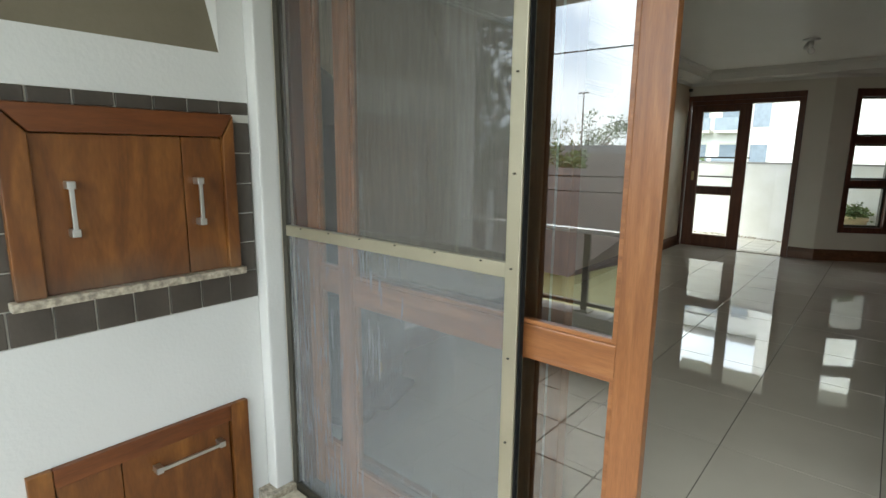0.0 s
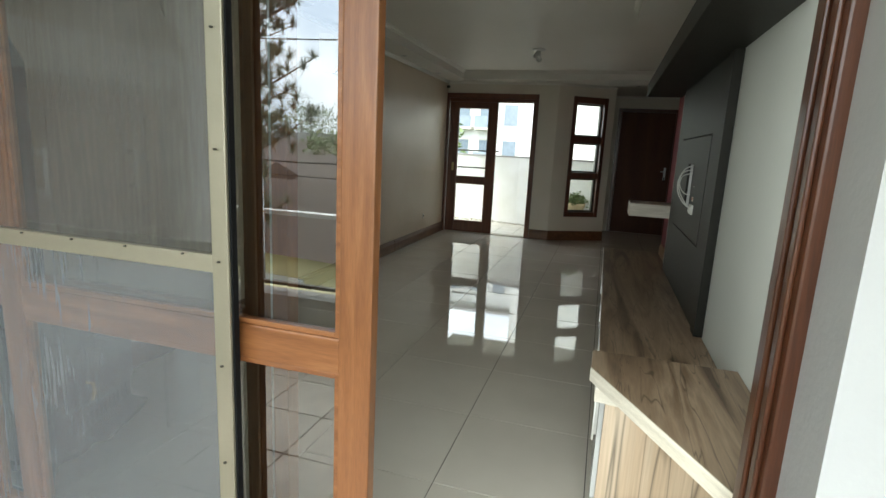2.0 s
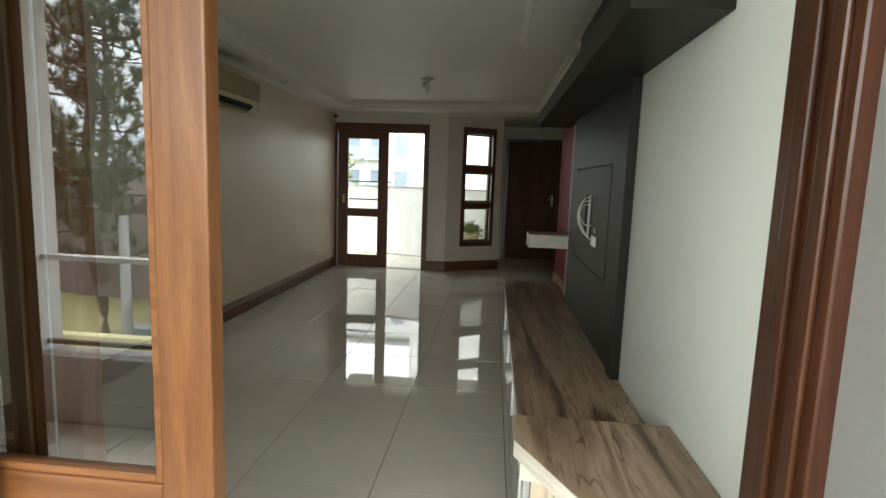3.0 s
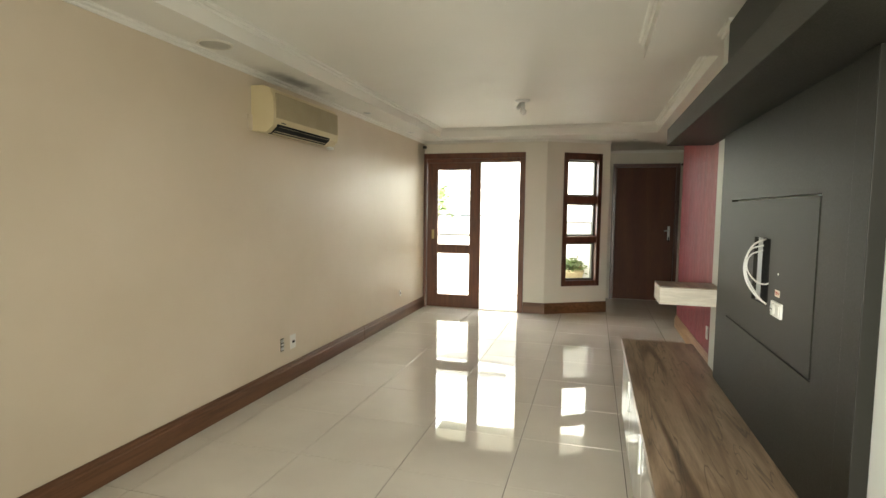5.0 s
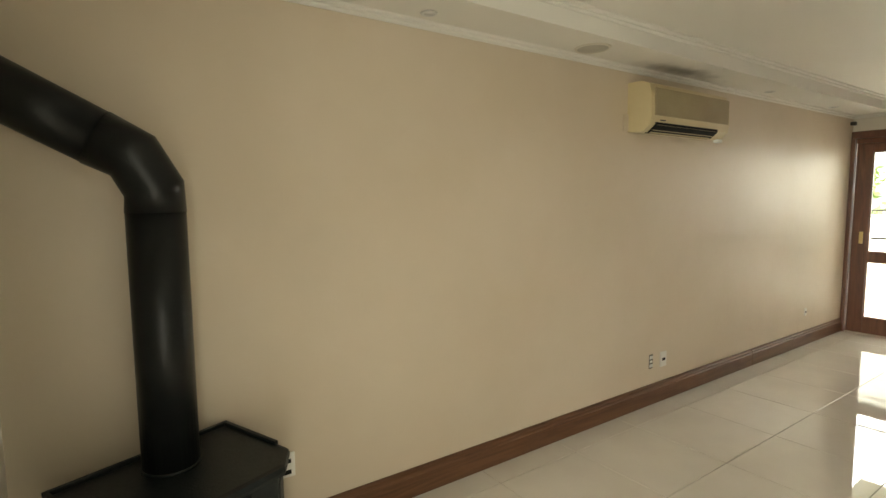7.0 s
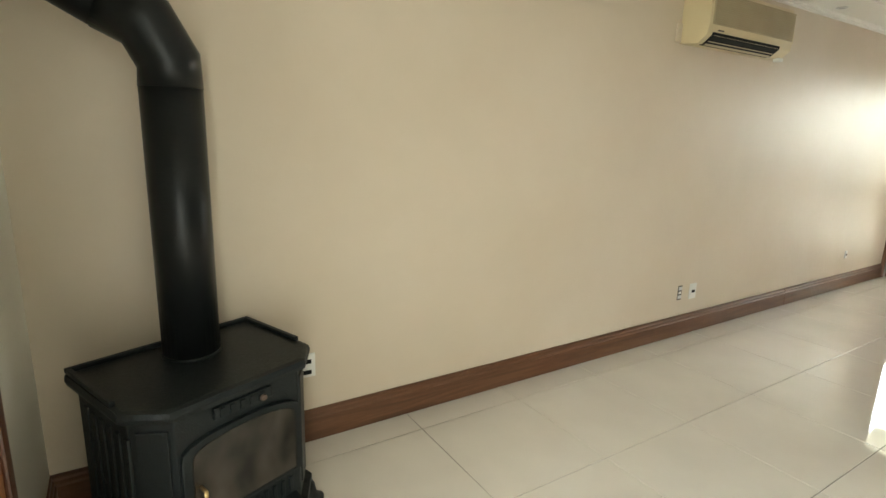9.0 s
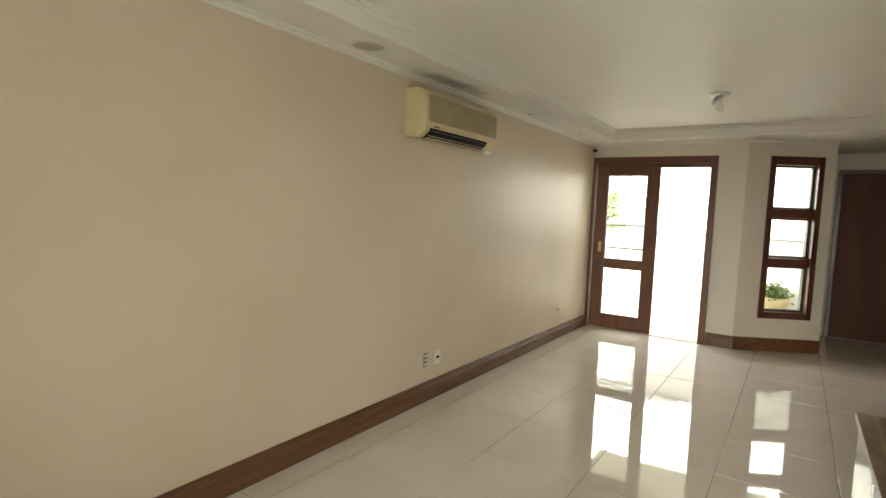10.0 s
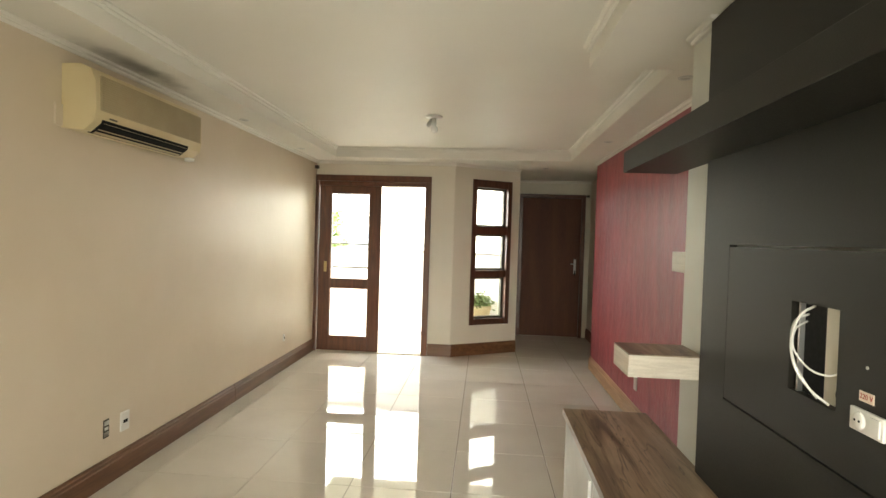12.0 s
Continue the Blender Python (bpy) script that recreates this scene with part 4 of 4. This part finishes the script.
for s in (SY0 + 0.02, SY1 - 0.02):
    d = Vector((0.0707, 0.0707 if s < cy_ else -0.0707, 0))
    pa = bmesh.new()
    c = Vector((SX1 - 0.04, SY0 + 0.04 if s < cy_ else SY1 - 0.04, 0))
    box(pa, -0.04, 0.04, -0.006, 0.006, 0.18, 0.62, bevel=0.004)
    bmesh.ops.transform(pa, matrix=Matrix.Translation(c) @ Matrix.Rotation(radians(45 if s < cy_ else -45), 4, "Z"), verts=pa.verts[:])
    part("corner_panel", pa, M_IRON, t)
for i in range(6):
    part("side_rib", boxed(SX0 + 0.05 + i * 0.05, SX0 + 0.075 + i * 0.05, SY0 - 0.006, SY0 + 0.004, 0.18, 0.6, bevel=0.003), M_IRON, t)
part("ash_ledge", prism(bmesh.new(), [(SX1 - 0.05, SY0 + 0.08), (SX1 + 0.09, SY0 + 0.12), (SX1 + 0.09, SY1 - 0.12), (SX1 - 0.05, SY1 - 0.08)], 0.14, 0.17, bevel=0.008), M_IRON, t)
for x in (SX0 + 0.05, SX1 - 0.06):
    for y, s in ((SY0 + 0.04, -1), (SY1 - 0.04, 1)):
        part("leg", tube(bmesh.new(), [(x, y, 0.115), (x, y + s * 0.03, 0.09), (x, y + s * 0.05, 0.04), (x, y + s * 0.075, 0.008)], [0.03, 0.03, 0.02, 0.026], 12), M_IRON, t)
t.location, t.rotation_euler, t.scale = (0.412, 3.204, 0), (0, 0, radians(21)), (1.079, 1.079, 0.921)
PX, PY, PR = 0.315, 3.183, 0.0895
t = thing("stove_pipe", PX, PY, 0.64, "black stove pipe rising from the stove and bending to the wall", "stove pipe")
part("collar", lathe(bmesh.new(), PX, PY, [(PR + 0.004, 0), (PR + 0.004, 0.008), (PR + 0.001, 0.012)], 32, cz=0.64), M_IRON, t)
part("riser", tube(bmesh.new(), [(PX, PY, 0.642), (PX, PY, 1.51)], PR, 32), M_PIPE, t)
part("elbow", tube(bmesh.new(), [(PX, PY, 1.50), (PX, PY, 1.578), (PX - 0.005, PY - 0.054, 1.681), (PX - 0.019, PY - 0.151, 1.735)], PR + 0.0015, 32), M_PIPE, t)
part("flue", tube(bmesh.new(), [(PX - 0.017, PY - 0.14, 1.729), (PX - 0.083, 2.722, 1.914)], PR - 0.001, 32), M_PIPE, t)

# ---- balcony ----
structure("balcony_floor", boxed(-0.4, 4.6, 0.6, 2.60, -0.2, -0.012), M_GROUT, "joint bed under the balcony tiles", "floor")
structure("balcony_ceiling", boxed(-0.4, 4.6, 0.2, 2.56, 2.42, 2.55), M_WHITE, "white balcony ceiling", "ceiling")
structure("wall_balcony_east", boxed(2.885, 4.6, 2.49, 2.622, -0.1, 2.42), M_WHITE, "white rendered pier beside the balcony door")
# added out of view: cuts east sky light on the pier and barbecue
structure("wall_balcony_shade", boxed(4.6, 4.8, 0.6, 2.56, -0.1, 2.42), M_WHITE, "unseen white wall added to block sky light from the balcony's east end")
structure("wall_balcony_west", boxed(-0.4, 0.05, 0.6, 2.559, -0.1, 2.42), M_WHITE, "white rendered wall behind the barbecue")
structure("pillar_balcony", boxed(0.66, 0.772, 2.535, 2.612, 0.0, 2.42, bevel=0.008), M_WHITE, "white rendered corner strip beside the balcony door", "pillar")
structure("trim_granite_base", boxed(0.645, 0.80, 2.487, 2.608, -0.012, 0.045, bevel=0.003), M_GRANITE, "speckled granite skirting piece", "skirting")
structure("trim_door_sill", boxed(0.80, 2.88, 2.49, 2.604, -0.012, 0.022, bevel=0.004), M_SILL, "pale stone sill under the balcony door", "sill")

BX = 0.715
t = thing("barbecue", 0.4, 1.9, 0, "white built-in barbecue with dark tile surround and cedar doors", "barbecue")
part("lower_wall", prism(bmesh.new(), [(1.62, 0.0), (1.78, 0.0), (1.78, 0.45), (2.45, 0.45), (2.45, 0.0), (2.533, 0.0), (2.533, 0.832), (1.62, 0.832)], BX - 0.06, BX, axis="x"), M_WHITE, t, "white rendered base")
part("mouth_wall", wall_with_hole(bmesh.new(), "y", 1.62, 2.533, BX - 0.06, BX - 0.004, 0.832, 1.54, [(1.83, 2.46, 0.945, 1.47)]), M_JOINT, t)
part("upper_wall", boxed(BX - 0.06, BX, 1.62, 2.533, 1.54, 1.697), M_WHITE, t)
part("hood", prism(bmesh.new(), [(BX - 0.06, 1.697), (BX - 0.004, 1.697), (BX - 0.30, 2.42), (BX - 0.36, 2.42)], 1.62, 2.44, axis="y"), M_HOOD, t, "tan plaster hood sloping back")
part("return_wall", boxed(0.05, BX - 0.06, 2.44, 2.50, 0.0, 2.42), M_WHITE, t)
part("upper_return", boxed(BX - 0.06, BX - 0.002, 2.44, 2.533, 1.697, 2.42), M_WHITE, t)
part("side_wall", boxed(0.05, BX - 0.06, 1.62, 1.67, 0.0, 2.42), M_WHITE, t)
TW = 0.102
for r, zz in ((0, 0.835), (1, 1.497)):
    for i in range(8):
        y1 = 2.531 - i * (TW + 0.004)
        part("tile", boxed(BX - 0.01, BX + 0.003, y1 - TW, y1 - 0.001, zz, zz + (0.1 if r == 0 else 0.042), bevel=0.003), M_DTILE, t)
for i in range(5):
    z0 = 0.939 + i * 0.107
    part("tile", boxed(BX - 0.01, BX + 0.003, 2.465, 2.53, z0, z0 + 0.103, bevel=0.003), M_DTILE, t)
    for k in range(1):
        part("tile", boxed(BX - 0.01, BX + 0.003, 1.83 - (k + 1) * 0.106, 1.83 - k * 0.106 - 0.004, z0, z0 + 0.103, bevel=0.003), M_DTILE, t)
dd = part("upper_door", boxed(BX - 0.012, BX + 0.012, 1.886, 2.283, 0.966, 1.416, bevel=0.002), M_BBQ, t)
d2 = part("upper_door", boxed(BX - 0.012, BX + 0.012, 2.2865, 2.417, 0.966, 1.416, bevel=0.002), M_BBQ, t)


def grip(par, y0, z0, y1, z1):
    """Flat bar pull with two feet."""
    part("handle", boxed(BX + 0.04, BX + 0.048, min(y0, y1) - 0.006, max(y0, y1) + 0.006, min(z0, z1) - 0.006, max(z0, z1) + 0.006, bevel=0.002), M_CHROME, par, "flat brushed steel bar handle")
    for y, z in ((y0, z0), (y1, z1)):
        part("handle_foot", boxed(BX + 0.012, BX + 0.05, y - 0.011, y + 0.011, z - 0.011, z + 0.011, bevel=0.003), M_CHROME, par)


grip(dd, 1.965, 1.14, 1.965, 1.275)
grip(d2, 2.325, 1.14, 2.325, 1.275)
for pts, m in (([(1.815, 0.965), (1.885, 0.965), (1.885, 1.416), (1.815, 1.492)], M_BBQ), ([(2.418, 0.965), (2.46, 0.965), (2.46, 1.492), (2.418, 1.416)], M_BBQ),
               ([(1.818, 1.495), (1.888, 1.419), (2.415, 1.419), (2.457, 1.495)], M_BBQ_H)):
    part("door_frame", prism(bmesh.new(), pts, BX - 0.01, BX + 0.028, axis="x", bevel=0.004), m, t)
stain(M_BBQ, (BX, 2.1, 0.93), (1.0, 0.8, 0.16), 0.55)
part("ledge", boxed(BX - 0.01, BX + 0.045, 1.80, 2.47, 0.94, 0.965, bevel=0.004), M_GRANITE, t, "speckled granite ledge")
part("lower_door", boxed(BX - 0.015, BX + 0.006, 1.847, 2.02, 0.01, 0.383, bevel=0.002), M_BBQ, t)
d3 = part("lower_door", boxed(BX - 0.015, BX + 0.006, 2.023, 2.382, 0.01, 0.383, bevel=0.002), M_BBQ, t)
grip(d3, 2.12, 0.325, 2.335, 0.325)
for a, b, c, d in ((1.78, 1.842, 0.0, 0.449), (2.388, 2.455, 0.0, 0.449)):
    part("door_frame", boxed(BX - 0.01, BX + 0.02, a, b, c, d, bevel=0.004), M_BBQ, t)
part("door_frame", boxed(BX - 0.01, BX + 0.0205, 1.843, 2.387, 0.388, 0.449, bevel=0.004), M_BBQ_H, t)

# railing and parapet
structure("parapet_balcony", boxed(-0.4, 4.6, 0.62, 0.78, -0.1, 0.36, bevel=0.006), M_CONC, "dark low parapet of the balcony", "parapet")
t = thing("balcony_railing", 1.5, 0.7, 0.36, "dark metal balcony railing with a pale top rail", "railing")
part("top_rail", boxed(-0.4, 4.6, 0.665, 0.725, 0.875, 0.905, bevel=0.006), M_CHROME, t)
part("bottom_rail", boxed(-0.4, 4.6, 0.68, 0.71, 0.40, 0.425, bevel=0.004), M_BRONZE, t)
for i in range(5):
    x = -0.1 + i * 1.15
    po = part("post", boxed(x - 0.02, x + 0.02, 0.68, 0.71, 0.36, 0.875, bevel=0.003), M_BRONZE, t)
    part("foot", boxed(x - 0.05, x + 0.05, 0.65, 0.74, 0.36, 0.372, bevel=0.003), M_BRONZE, po)

# ---- terrace beyond the far door ----
structure("terrace_floor", boxed(-1.2, 2.5, 10.14, 12.6, -0.2, -0.032), M_GROUT, "joint bed under the terrace tiles", "floor")
bm = bmesh.new()
arc = [(-1.2, 11.55), (-0.4, 11.74), (0.4, 11.76), (1.0, 11.64), (1.7, 11.4), (2.5, 10.95)]
prism(bm, arc + [(x + 0.03, y + 0.14) for x, y in arc[::-1]], -0.1, 1.235)
structure("terrace_parapet", bm, M_TERRACE, "curved white rendered terrace parapet with damp stains", "parapet")
bm = bmesh.new()
prism(bm, [(x, y - 0.015) for x, y in arc] + [(x + 0.03, y + 0.155) for x, y in arc[::-1]], 1.236, 1.262)
structure("trim_parapet_cap", bm, M_CONC, "thin grey parapet capping", "capping")
structure("wall_terrace_west", boxed(-1.35, -1.2, 10.14, 11.7, -0.1, 1.235), M_TERRACE, "white terrace side wall")
t = thing("terrace_handrail", -0.3, 11.0, 1.06, "thin dark handrail on the terrace", "railing")
part("bar", tube(bmesh.new(), [(-1.2, 11.25, 1.33), (0.6, 11.62, 1.33)], 0.014, 10), M_BRONZE, t)
for x, y in ((-1.0, 11.29), (0.5, 11.6)):
    part("bracket", tube(bmesh.new(), [(x, y, 1.33), (x, y + 0.12, 1.24)], 0.01, 8), M_BRONZE, t)


def leaves(bm, centre, spread, count, size, rnd):
    for _ in range(count):
        c = Vector(centre) + Vector([rnd.gauss(0, s) for s in spread])
        d = Vector((rnd.gauss(0, 1), rnd.gauss(0, 1), rnd.gauss(0.3, 0.7))).normalized()
        s = d.cross(Vector((rnd.gauss(0, 1), rnd.gauss(0, 1), rnd.gauss(0, 1)))).normalized()
        L, w = size * rnd.uniform(0.7, 1.3), size * 0.22
        bm.faces.new([bm.verts.new(p) for p in (c, c + d * L * 0.5 + s * w, c + d * L, c + d * L * 0.5 - s * w)])


rnd = random.Random(5)
t = thing("potted_plant", 2.12, 10.93, -0.03, "leafy green plant in a pale clay planter on the terrace", "potted plant")
part("pot", lathe(bmesh.new(), 2.12, 10.93, [(0.10, 0), (0.12, 0.02), (0.15, 0.5), (0.165, 0.51), (0.165, 0.57), (0.145, 0.57), (0.135, 0.53)], 28, cz=-0.032), M_TERRACOTTA, t)
bm = bmesh.new()
leaves(bm, (2.12, 10.93, 0.59), (0.075, 0.075, 0.045), 520, 0.055, rnd)
part("foliage", bm, M_SHRUB, t)
bm = bmesh.new()
for (ax, ay), (bx, by) in zip(arc, arc[1:]):
    for k in range(9):
        f = k / 9
        leaves(bm, (ax + (bx - ax) * f, ay + (by - ay) * f - 0.05, -0.012), (0.05, 0.022, 0.003), 9, 0.035, rnd)
tagged(solid("leaf_litter", bm, mat("dry_leaf_brown", (0.22, 0.15, 0.06), (0.14, 0.09, 0.04), rough=0.9, scale=20)), "dry fallen leaves and dirt along the terrace parapet", "leaf litter", kind="stuff")

# ---- surroundings ----
structure("ground", boxed(-900, 900, -900, 900, -4.2, -4.0), M_GROUND, "grass and earth ground below the flat", "ground")


def house(x, y, w, d, h, yaw, wall, roof, label, rise=1.2):
    t = thing("house", x, y, -4.0, label, "house", "houses in the street")
    R = Matrix.Translation((x, y, -4.0)) @ Matrix.Rotation(radians(yaw), 4, "Z")

    def go(bm):
        bmesh.ops.transform(bm, matrix=R, verts=bm.verts[:])
        return bm
    part("wall", go(boxed(-w / 2, w / 2, -d / 2, d / 2, 0, h)), wall, t)
    part("roof", go(prism(bmesh.new(), [(-d / 2 - 0.5, h), (d / 2 + 0.5, h), (0, h + rise)], -w / 2 - 0.5, w / 2 + 0.5, axis="x")), roof, t)
    for s in (-1, 1):
        for i in range(max(1, int(w / 3))):
            a = -w / 2 + (i + 0.5) * w / max(1, int(w / 3))
            wi = part("window", go(boxed(a - 0.6, a + 0.6, s * d / 2 - 0.05, s * d / 2 + 0.05, h * 0.4, h * 0.8)), M_WHITE, t)
            part("pane", go(boxed(a - 0.5, a + 0.5, s * d / 2 - 0.07, s * d / 2 + 0.07, h * 0.44, h * 0.76)), M_SKYPANE, wi)


for row in ((-6.5, -10, 9, 7, 3.0, 8, M_YELLOW, M_ROOF, "low yellow house with a weathered clay roof"),
            (-17, -15, 11, 8, 3.2, -12, M_HOUSE, M_ROOF, "cream house with a weathered clay roof"),
            (-10, -22, 12, 8, 3.4, 15, M_PINKWALL, M_ROOF, "dark brown house with a clay roof"),
            (-26, -24, 12, 9, 3.6, 20, M_HOUSE, M_GREYROOF, "cream house with a grey roof"),
            (-15, -34, 14, 9, 4.2, -8, M_PINKWALL, M_ROOF, "salmon house with a clay roof"),
            (-34, -38, 14, 9, 4.4, 10, M_PINKWALL, M_GREYROOF, "salmon house with a grey roof"),
            (-22, -48, 20, 10, 5.0, 0, M_PINKWALL, M_GREYROOF, "long dark shed with a grey roof"),
            (4, -16, 10, 8, 3.2, 0, M_HOUSE, M_ROOF, "cream house with a clay roof"),
            (-4, -42, 14, 10, 5.0, 5, M_HOUSE, M_GREYROOF, "cream two-storey house with grey roof")):
    house(*row)


def pine(x, y, h, seed):
    rnd = random.Random(seed)
    t = thing("pine_tree", x, y, -4.0, "tall pine tree with tufted dark green needles", "tree")
    base = Vector((x, y, -4.0))
    tr = bmesh.new()
    pts = [base + Vector((0.15 * math.sin(k), 0.15 * math.cos(1.7 * k), h * k / 8)) for k in range(9)]
    tube(tr, pts, [0.22 * (1 - k / 9.5) for k in range(9)], 10)
    tips = []
    for i in range(64):
        f = rnd.uniform(0.35, 1.0)
        p = base + Vector((0.15 * math.sin(8 * f), 0.15 * math.cos(13.6 * f), h * f))
        a = rnd.uniform(0, 2 * math.pi)
        L = rnd.uniform(0.8, 2.6) * (1.25 - 0.75 * f)
        q = p + Vector((math.cos(a) * L, math.sin(a) * L, L * rnd.uniform(0.1, 0.5)))
        mid = (p + q) / 2 + Vector((0, 0, -0.12 * L))
        tube(tr, [p, mid, q], [0.035, 0.025, 0.01], 6)
        for k in range(6):
            u = rnd.uniform(0.35, 1.0)
            tips.append(p.lerp(q, u) + Vector([rnd.gauss(0, 0.16) for _ in range(3)]))
        tips.append(q)
    part("trunk", tr, M_BARK, t)
    ne = bmesh.new()
    for c in tips:
        ax = Vector((rnd.gauss(0, 0.6), rnd.gauss(0, 0.6), 1)).normalized()
        for _ in range(48):
            d = (ax * 0.5 + Vector((rnd.gauss(0, 1), rnd.gauss(0, 1), rnd.gauss(0.1, 1))).normalized()).normalized()
            s = d.cross(Vector((0.3, 0.5, 0.8))).normalized() * 0.011
            L = rnd.uniform(0.18, 0.36)
            ne.faces.new([ne.verts.new(v) for v in (c - s, c + s, c + d * L)])
    part("crown", ne, M_LEAF, t)


pine(-5.3, -6.3, 9.5, 3)
pine(-8.6, -11.0, 11.0, 9)


def broadleaf(x, y, h, r, seed):
    rnd = random.Random(seed)
    t = thing("tree", x, y, -4.0, "rounded broadleaf tree with an uneven crown", "tree", "distant trees")
    tr = bmesh.new()
    tube(tr, [(x, y, -4), (x + 0.1, y, -4 + h * 0.4), (x, y, -4 + h * 0.75)], [0.25, 0.18, 0.08], 8)
    cr = bmesh.new()
    for i in range(26):
        a, b = rnd.uniform(0, 6.28), rnd.uniform(0, 1) ** 0.6
        c = (x + r * b * math.cos(a), y + r * b * math.sin(a), -4 + h * rnd.uniform(0.5, 1.0) - 0.25 * b * h * 0.3)
        tube(tr, [(x, y, -4 + h * 0.45), c], [0.07, 0.02], 5)
        leaves(cr, c, (r * 0.17, r * 0.17, r * 0.12), 70, 0.35, rnd)
    part("trunk", tr, M_BARK, t)
    part("crown", cr, M_SHRUB, t)


for i, (x, y, h, r) in enumerate(((-24, -52, 9.5, 4.0), (-36, -58, 10, 4.5), (-13, -60, 9, 4), (-46, -50, 10, 5), (-20, -70, 10, 5), (-2, -66, 9, 4), (-5.0, 26.0, 6.6, 1.5), (-14, -27, 6, 2.2), (-27, -31, 6, 2.4))):
    broadleaf(x, y, h, r, 20 + i)

t = thing("street_lamp", -19, -40, -4, "tall street lamp pole", "street lamp")
part("pole", tube(bmesh.new(), [(-19, -40, -4), (-19, -40, 6.5)], [0.09, 0.045], 10), M_CONC, t)
part("head", boxed(-19.45, -18.55, -40.1, -39.9, 6.5, 6.6, bevel=0.03), M_CONC, t)
for k, (a, b) in enumerate((((-30, -9, 6.0), (12, -14, 5.4)), ((-30, -9, 2.2), (12, -12, 1.6)), ((-30, -12, 1.6), (12, -15, 0.9)), ((-34, -22, 0.4), (10, -25, 0.9)))):
    t = thing("overhead_cable", *a, "dark overhead street cable between poles", "cable", "street cables")
    A, B = Vector(a), Vector(b)
    part("wire", tube(bmesh.new(), [A.lerp(B, i / 16) + Vector((0, 0, -1.2 * math.sin(math.pi * i / 16))) for i in range(17)], 0.022, 6), M_BLACK, t)
t = thing("utility_pole", -4.2, -4.6, -4, "slim grey concrete utility pole", "pole")
part("pole", tube(bmesh.new(), [(-4.2, -5.6, -4), (-4.2, -5.6, 0.55)], [0.12, 0.08], 10), M_CONC, t)
structure("lower_roof_slab", boxed(-4.5, 3.5, -2.6, -0.4, -1.2, -1.0), M_CONC, "pale flat roof slab below the balcony", "roof")
structure("lower_roof_edge", boxed(-4.5, 3.5, -2.75, -2.6, -1.2, -0.7, bevel=0.02), M_YELLOW, "yellow rendered edge of the lower roof", "parapet")

# apartment building across from the terrace
t = thing("apartment_building", -7, 46, -4, "white apartment building with stacked balconies", "building")
part("wall", boxed(-22, 6.5, 44, 58, -4, 11.9), M_WHITE, t)
part("roof", boxed(-22.3, 6.8, 43.7, 58.3, 11.9, 12.3), M_CONC, t)
for fl in range(5):
    z = -2.5 + fl * 2.8
    for k in range(9):
        x = -21.2 + k * 1.95
        if k in (2, 3, 6, 7):
            b = part("balcony", boxed(x - 0.15, x + 1.5, 42.9, 44, z - 0.2, z - 0.02), M_HOUSE, t)
            part("railing", boxed(x - 0.15, x + 1.5, 42.88, 42.94, z - 0.02, z + 0.85), M_BALGLASS, b)
        w = part("window", boxed(x, x + 1.2, 43.93, 44.05, z + 0.1, z + 1.9), M_HOUSE, t)
        part("pane", boxed(x + 0.08, x + 1.12, 43.9, 43.95, z + 0.2, z + 1.8), M_SKYPANE, w)

# plain white house next to the terrace
t = thing("neighbouring_house", 5, 17, -4, "plain white rendered neighbouring house beyond the parapet", "house")
part("wall", boxed(0.66, 9.5, 14.0, 20.0, -4.0, 4.7), M_TERRACE, t)
part("roof", boxed(0.6, 9.6, 13.9, 20.1, 4.7, 4.9, bevel=0.02), M_CONC, t)

# ---- floor tiles ----
floor = structure("floor", prism(bmesh.new(), [(-0.15, 2.6), (4.0, 2.6), (4.0, 11.9), (2.55, 11.9), (2.55, 10.5), (1.8, 10.07), (-0.15, 10.07)], -0.12, -0.004), M_GROUT, "dark joint bed of the polished tile floor", "floor")
fm = boxed(-0.298, 0.298, -0.298, 0.298, -0.010, 0.0, bevel=0.0012)
tm = bpy.data.meshes.new("tile")
fm.to_mesh(tm)
fm.free()
tm.materials.append(M_TILE)
for i in range(-2, 6):
    for j in range(-8, 8):
        x, y = 0.81 + 0.6 * i + 0.3, 7.16 + 0.6 * j + 0.3
        if y - 0.3 < 2.5 or y > 12.0 or (y > 10.3 and x < 1.8) or (y > 10.6 and x < 2.5):
            continue
        o = new("tile", tm)
        o.parent = floor
        o.location = (x, y, random.uniform(-0.0004, 0.0004))
bal = bpy.data.objects["balcony_floor"]
fm = boxed(-0.1625, 0.1625, -0.1625, 0.1625, -0.012, 0.0, bevel=0.002)
bt = bpy.data.meshes.new("balcony_tile")
fm.to_mesh(bt)
fm.free()
bt.materials.append(M_BTILE)
for i in range(-3, 12):
    for j in range(-4, 1):
        x, y = 1.0 + 0.333 * i + 0.1665, 2.155 + 0.333 * j + 0.1665
        o = new("tile", bt)
        o.parent = bal
        o.location = (x, y, random.uniform(-0.0006, 0.0006))
ter = bpy.data.objects["terrace_floor"]
tt = bt.copy()
tt.name = "terrace_tile"
tt.materials[0] = M_TTILE
for i in range(-6, 5):
    for j in range(0, 5):
        o = new("tile", tt)
        o.parent = ter
        o.location = (1.0 + 0.333 * i, 10.31 + 0.333 * j, -0.02)
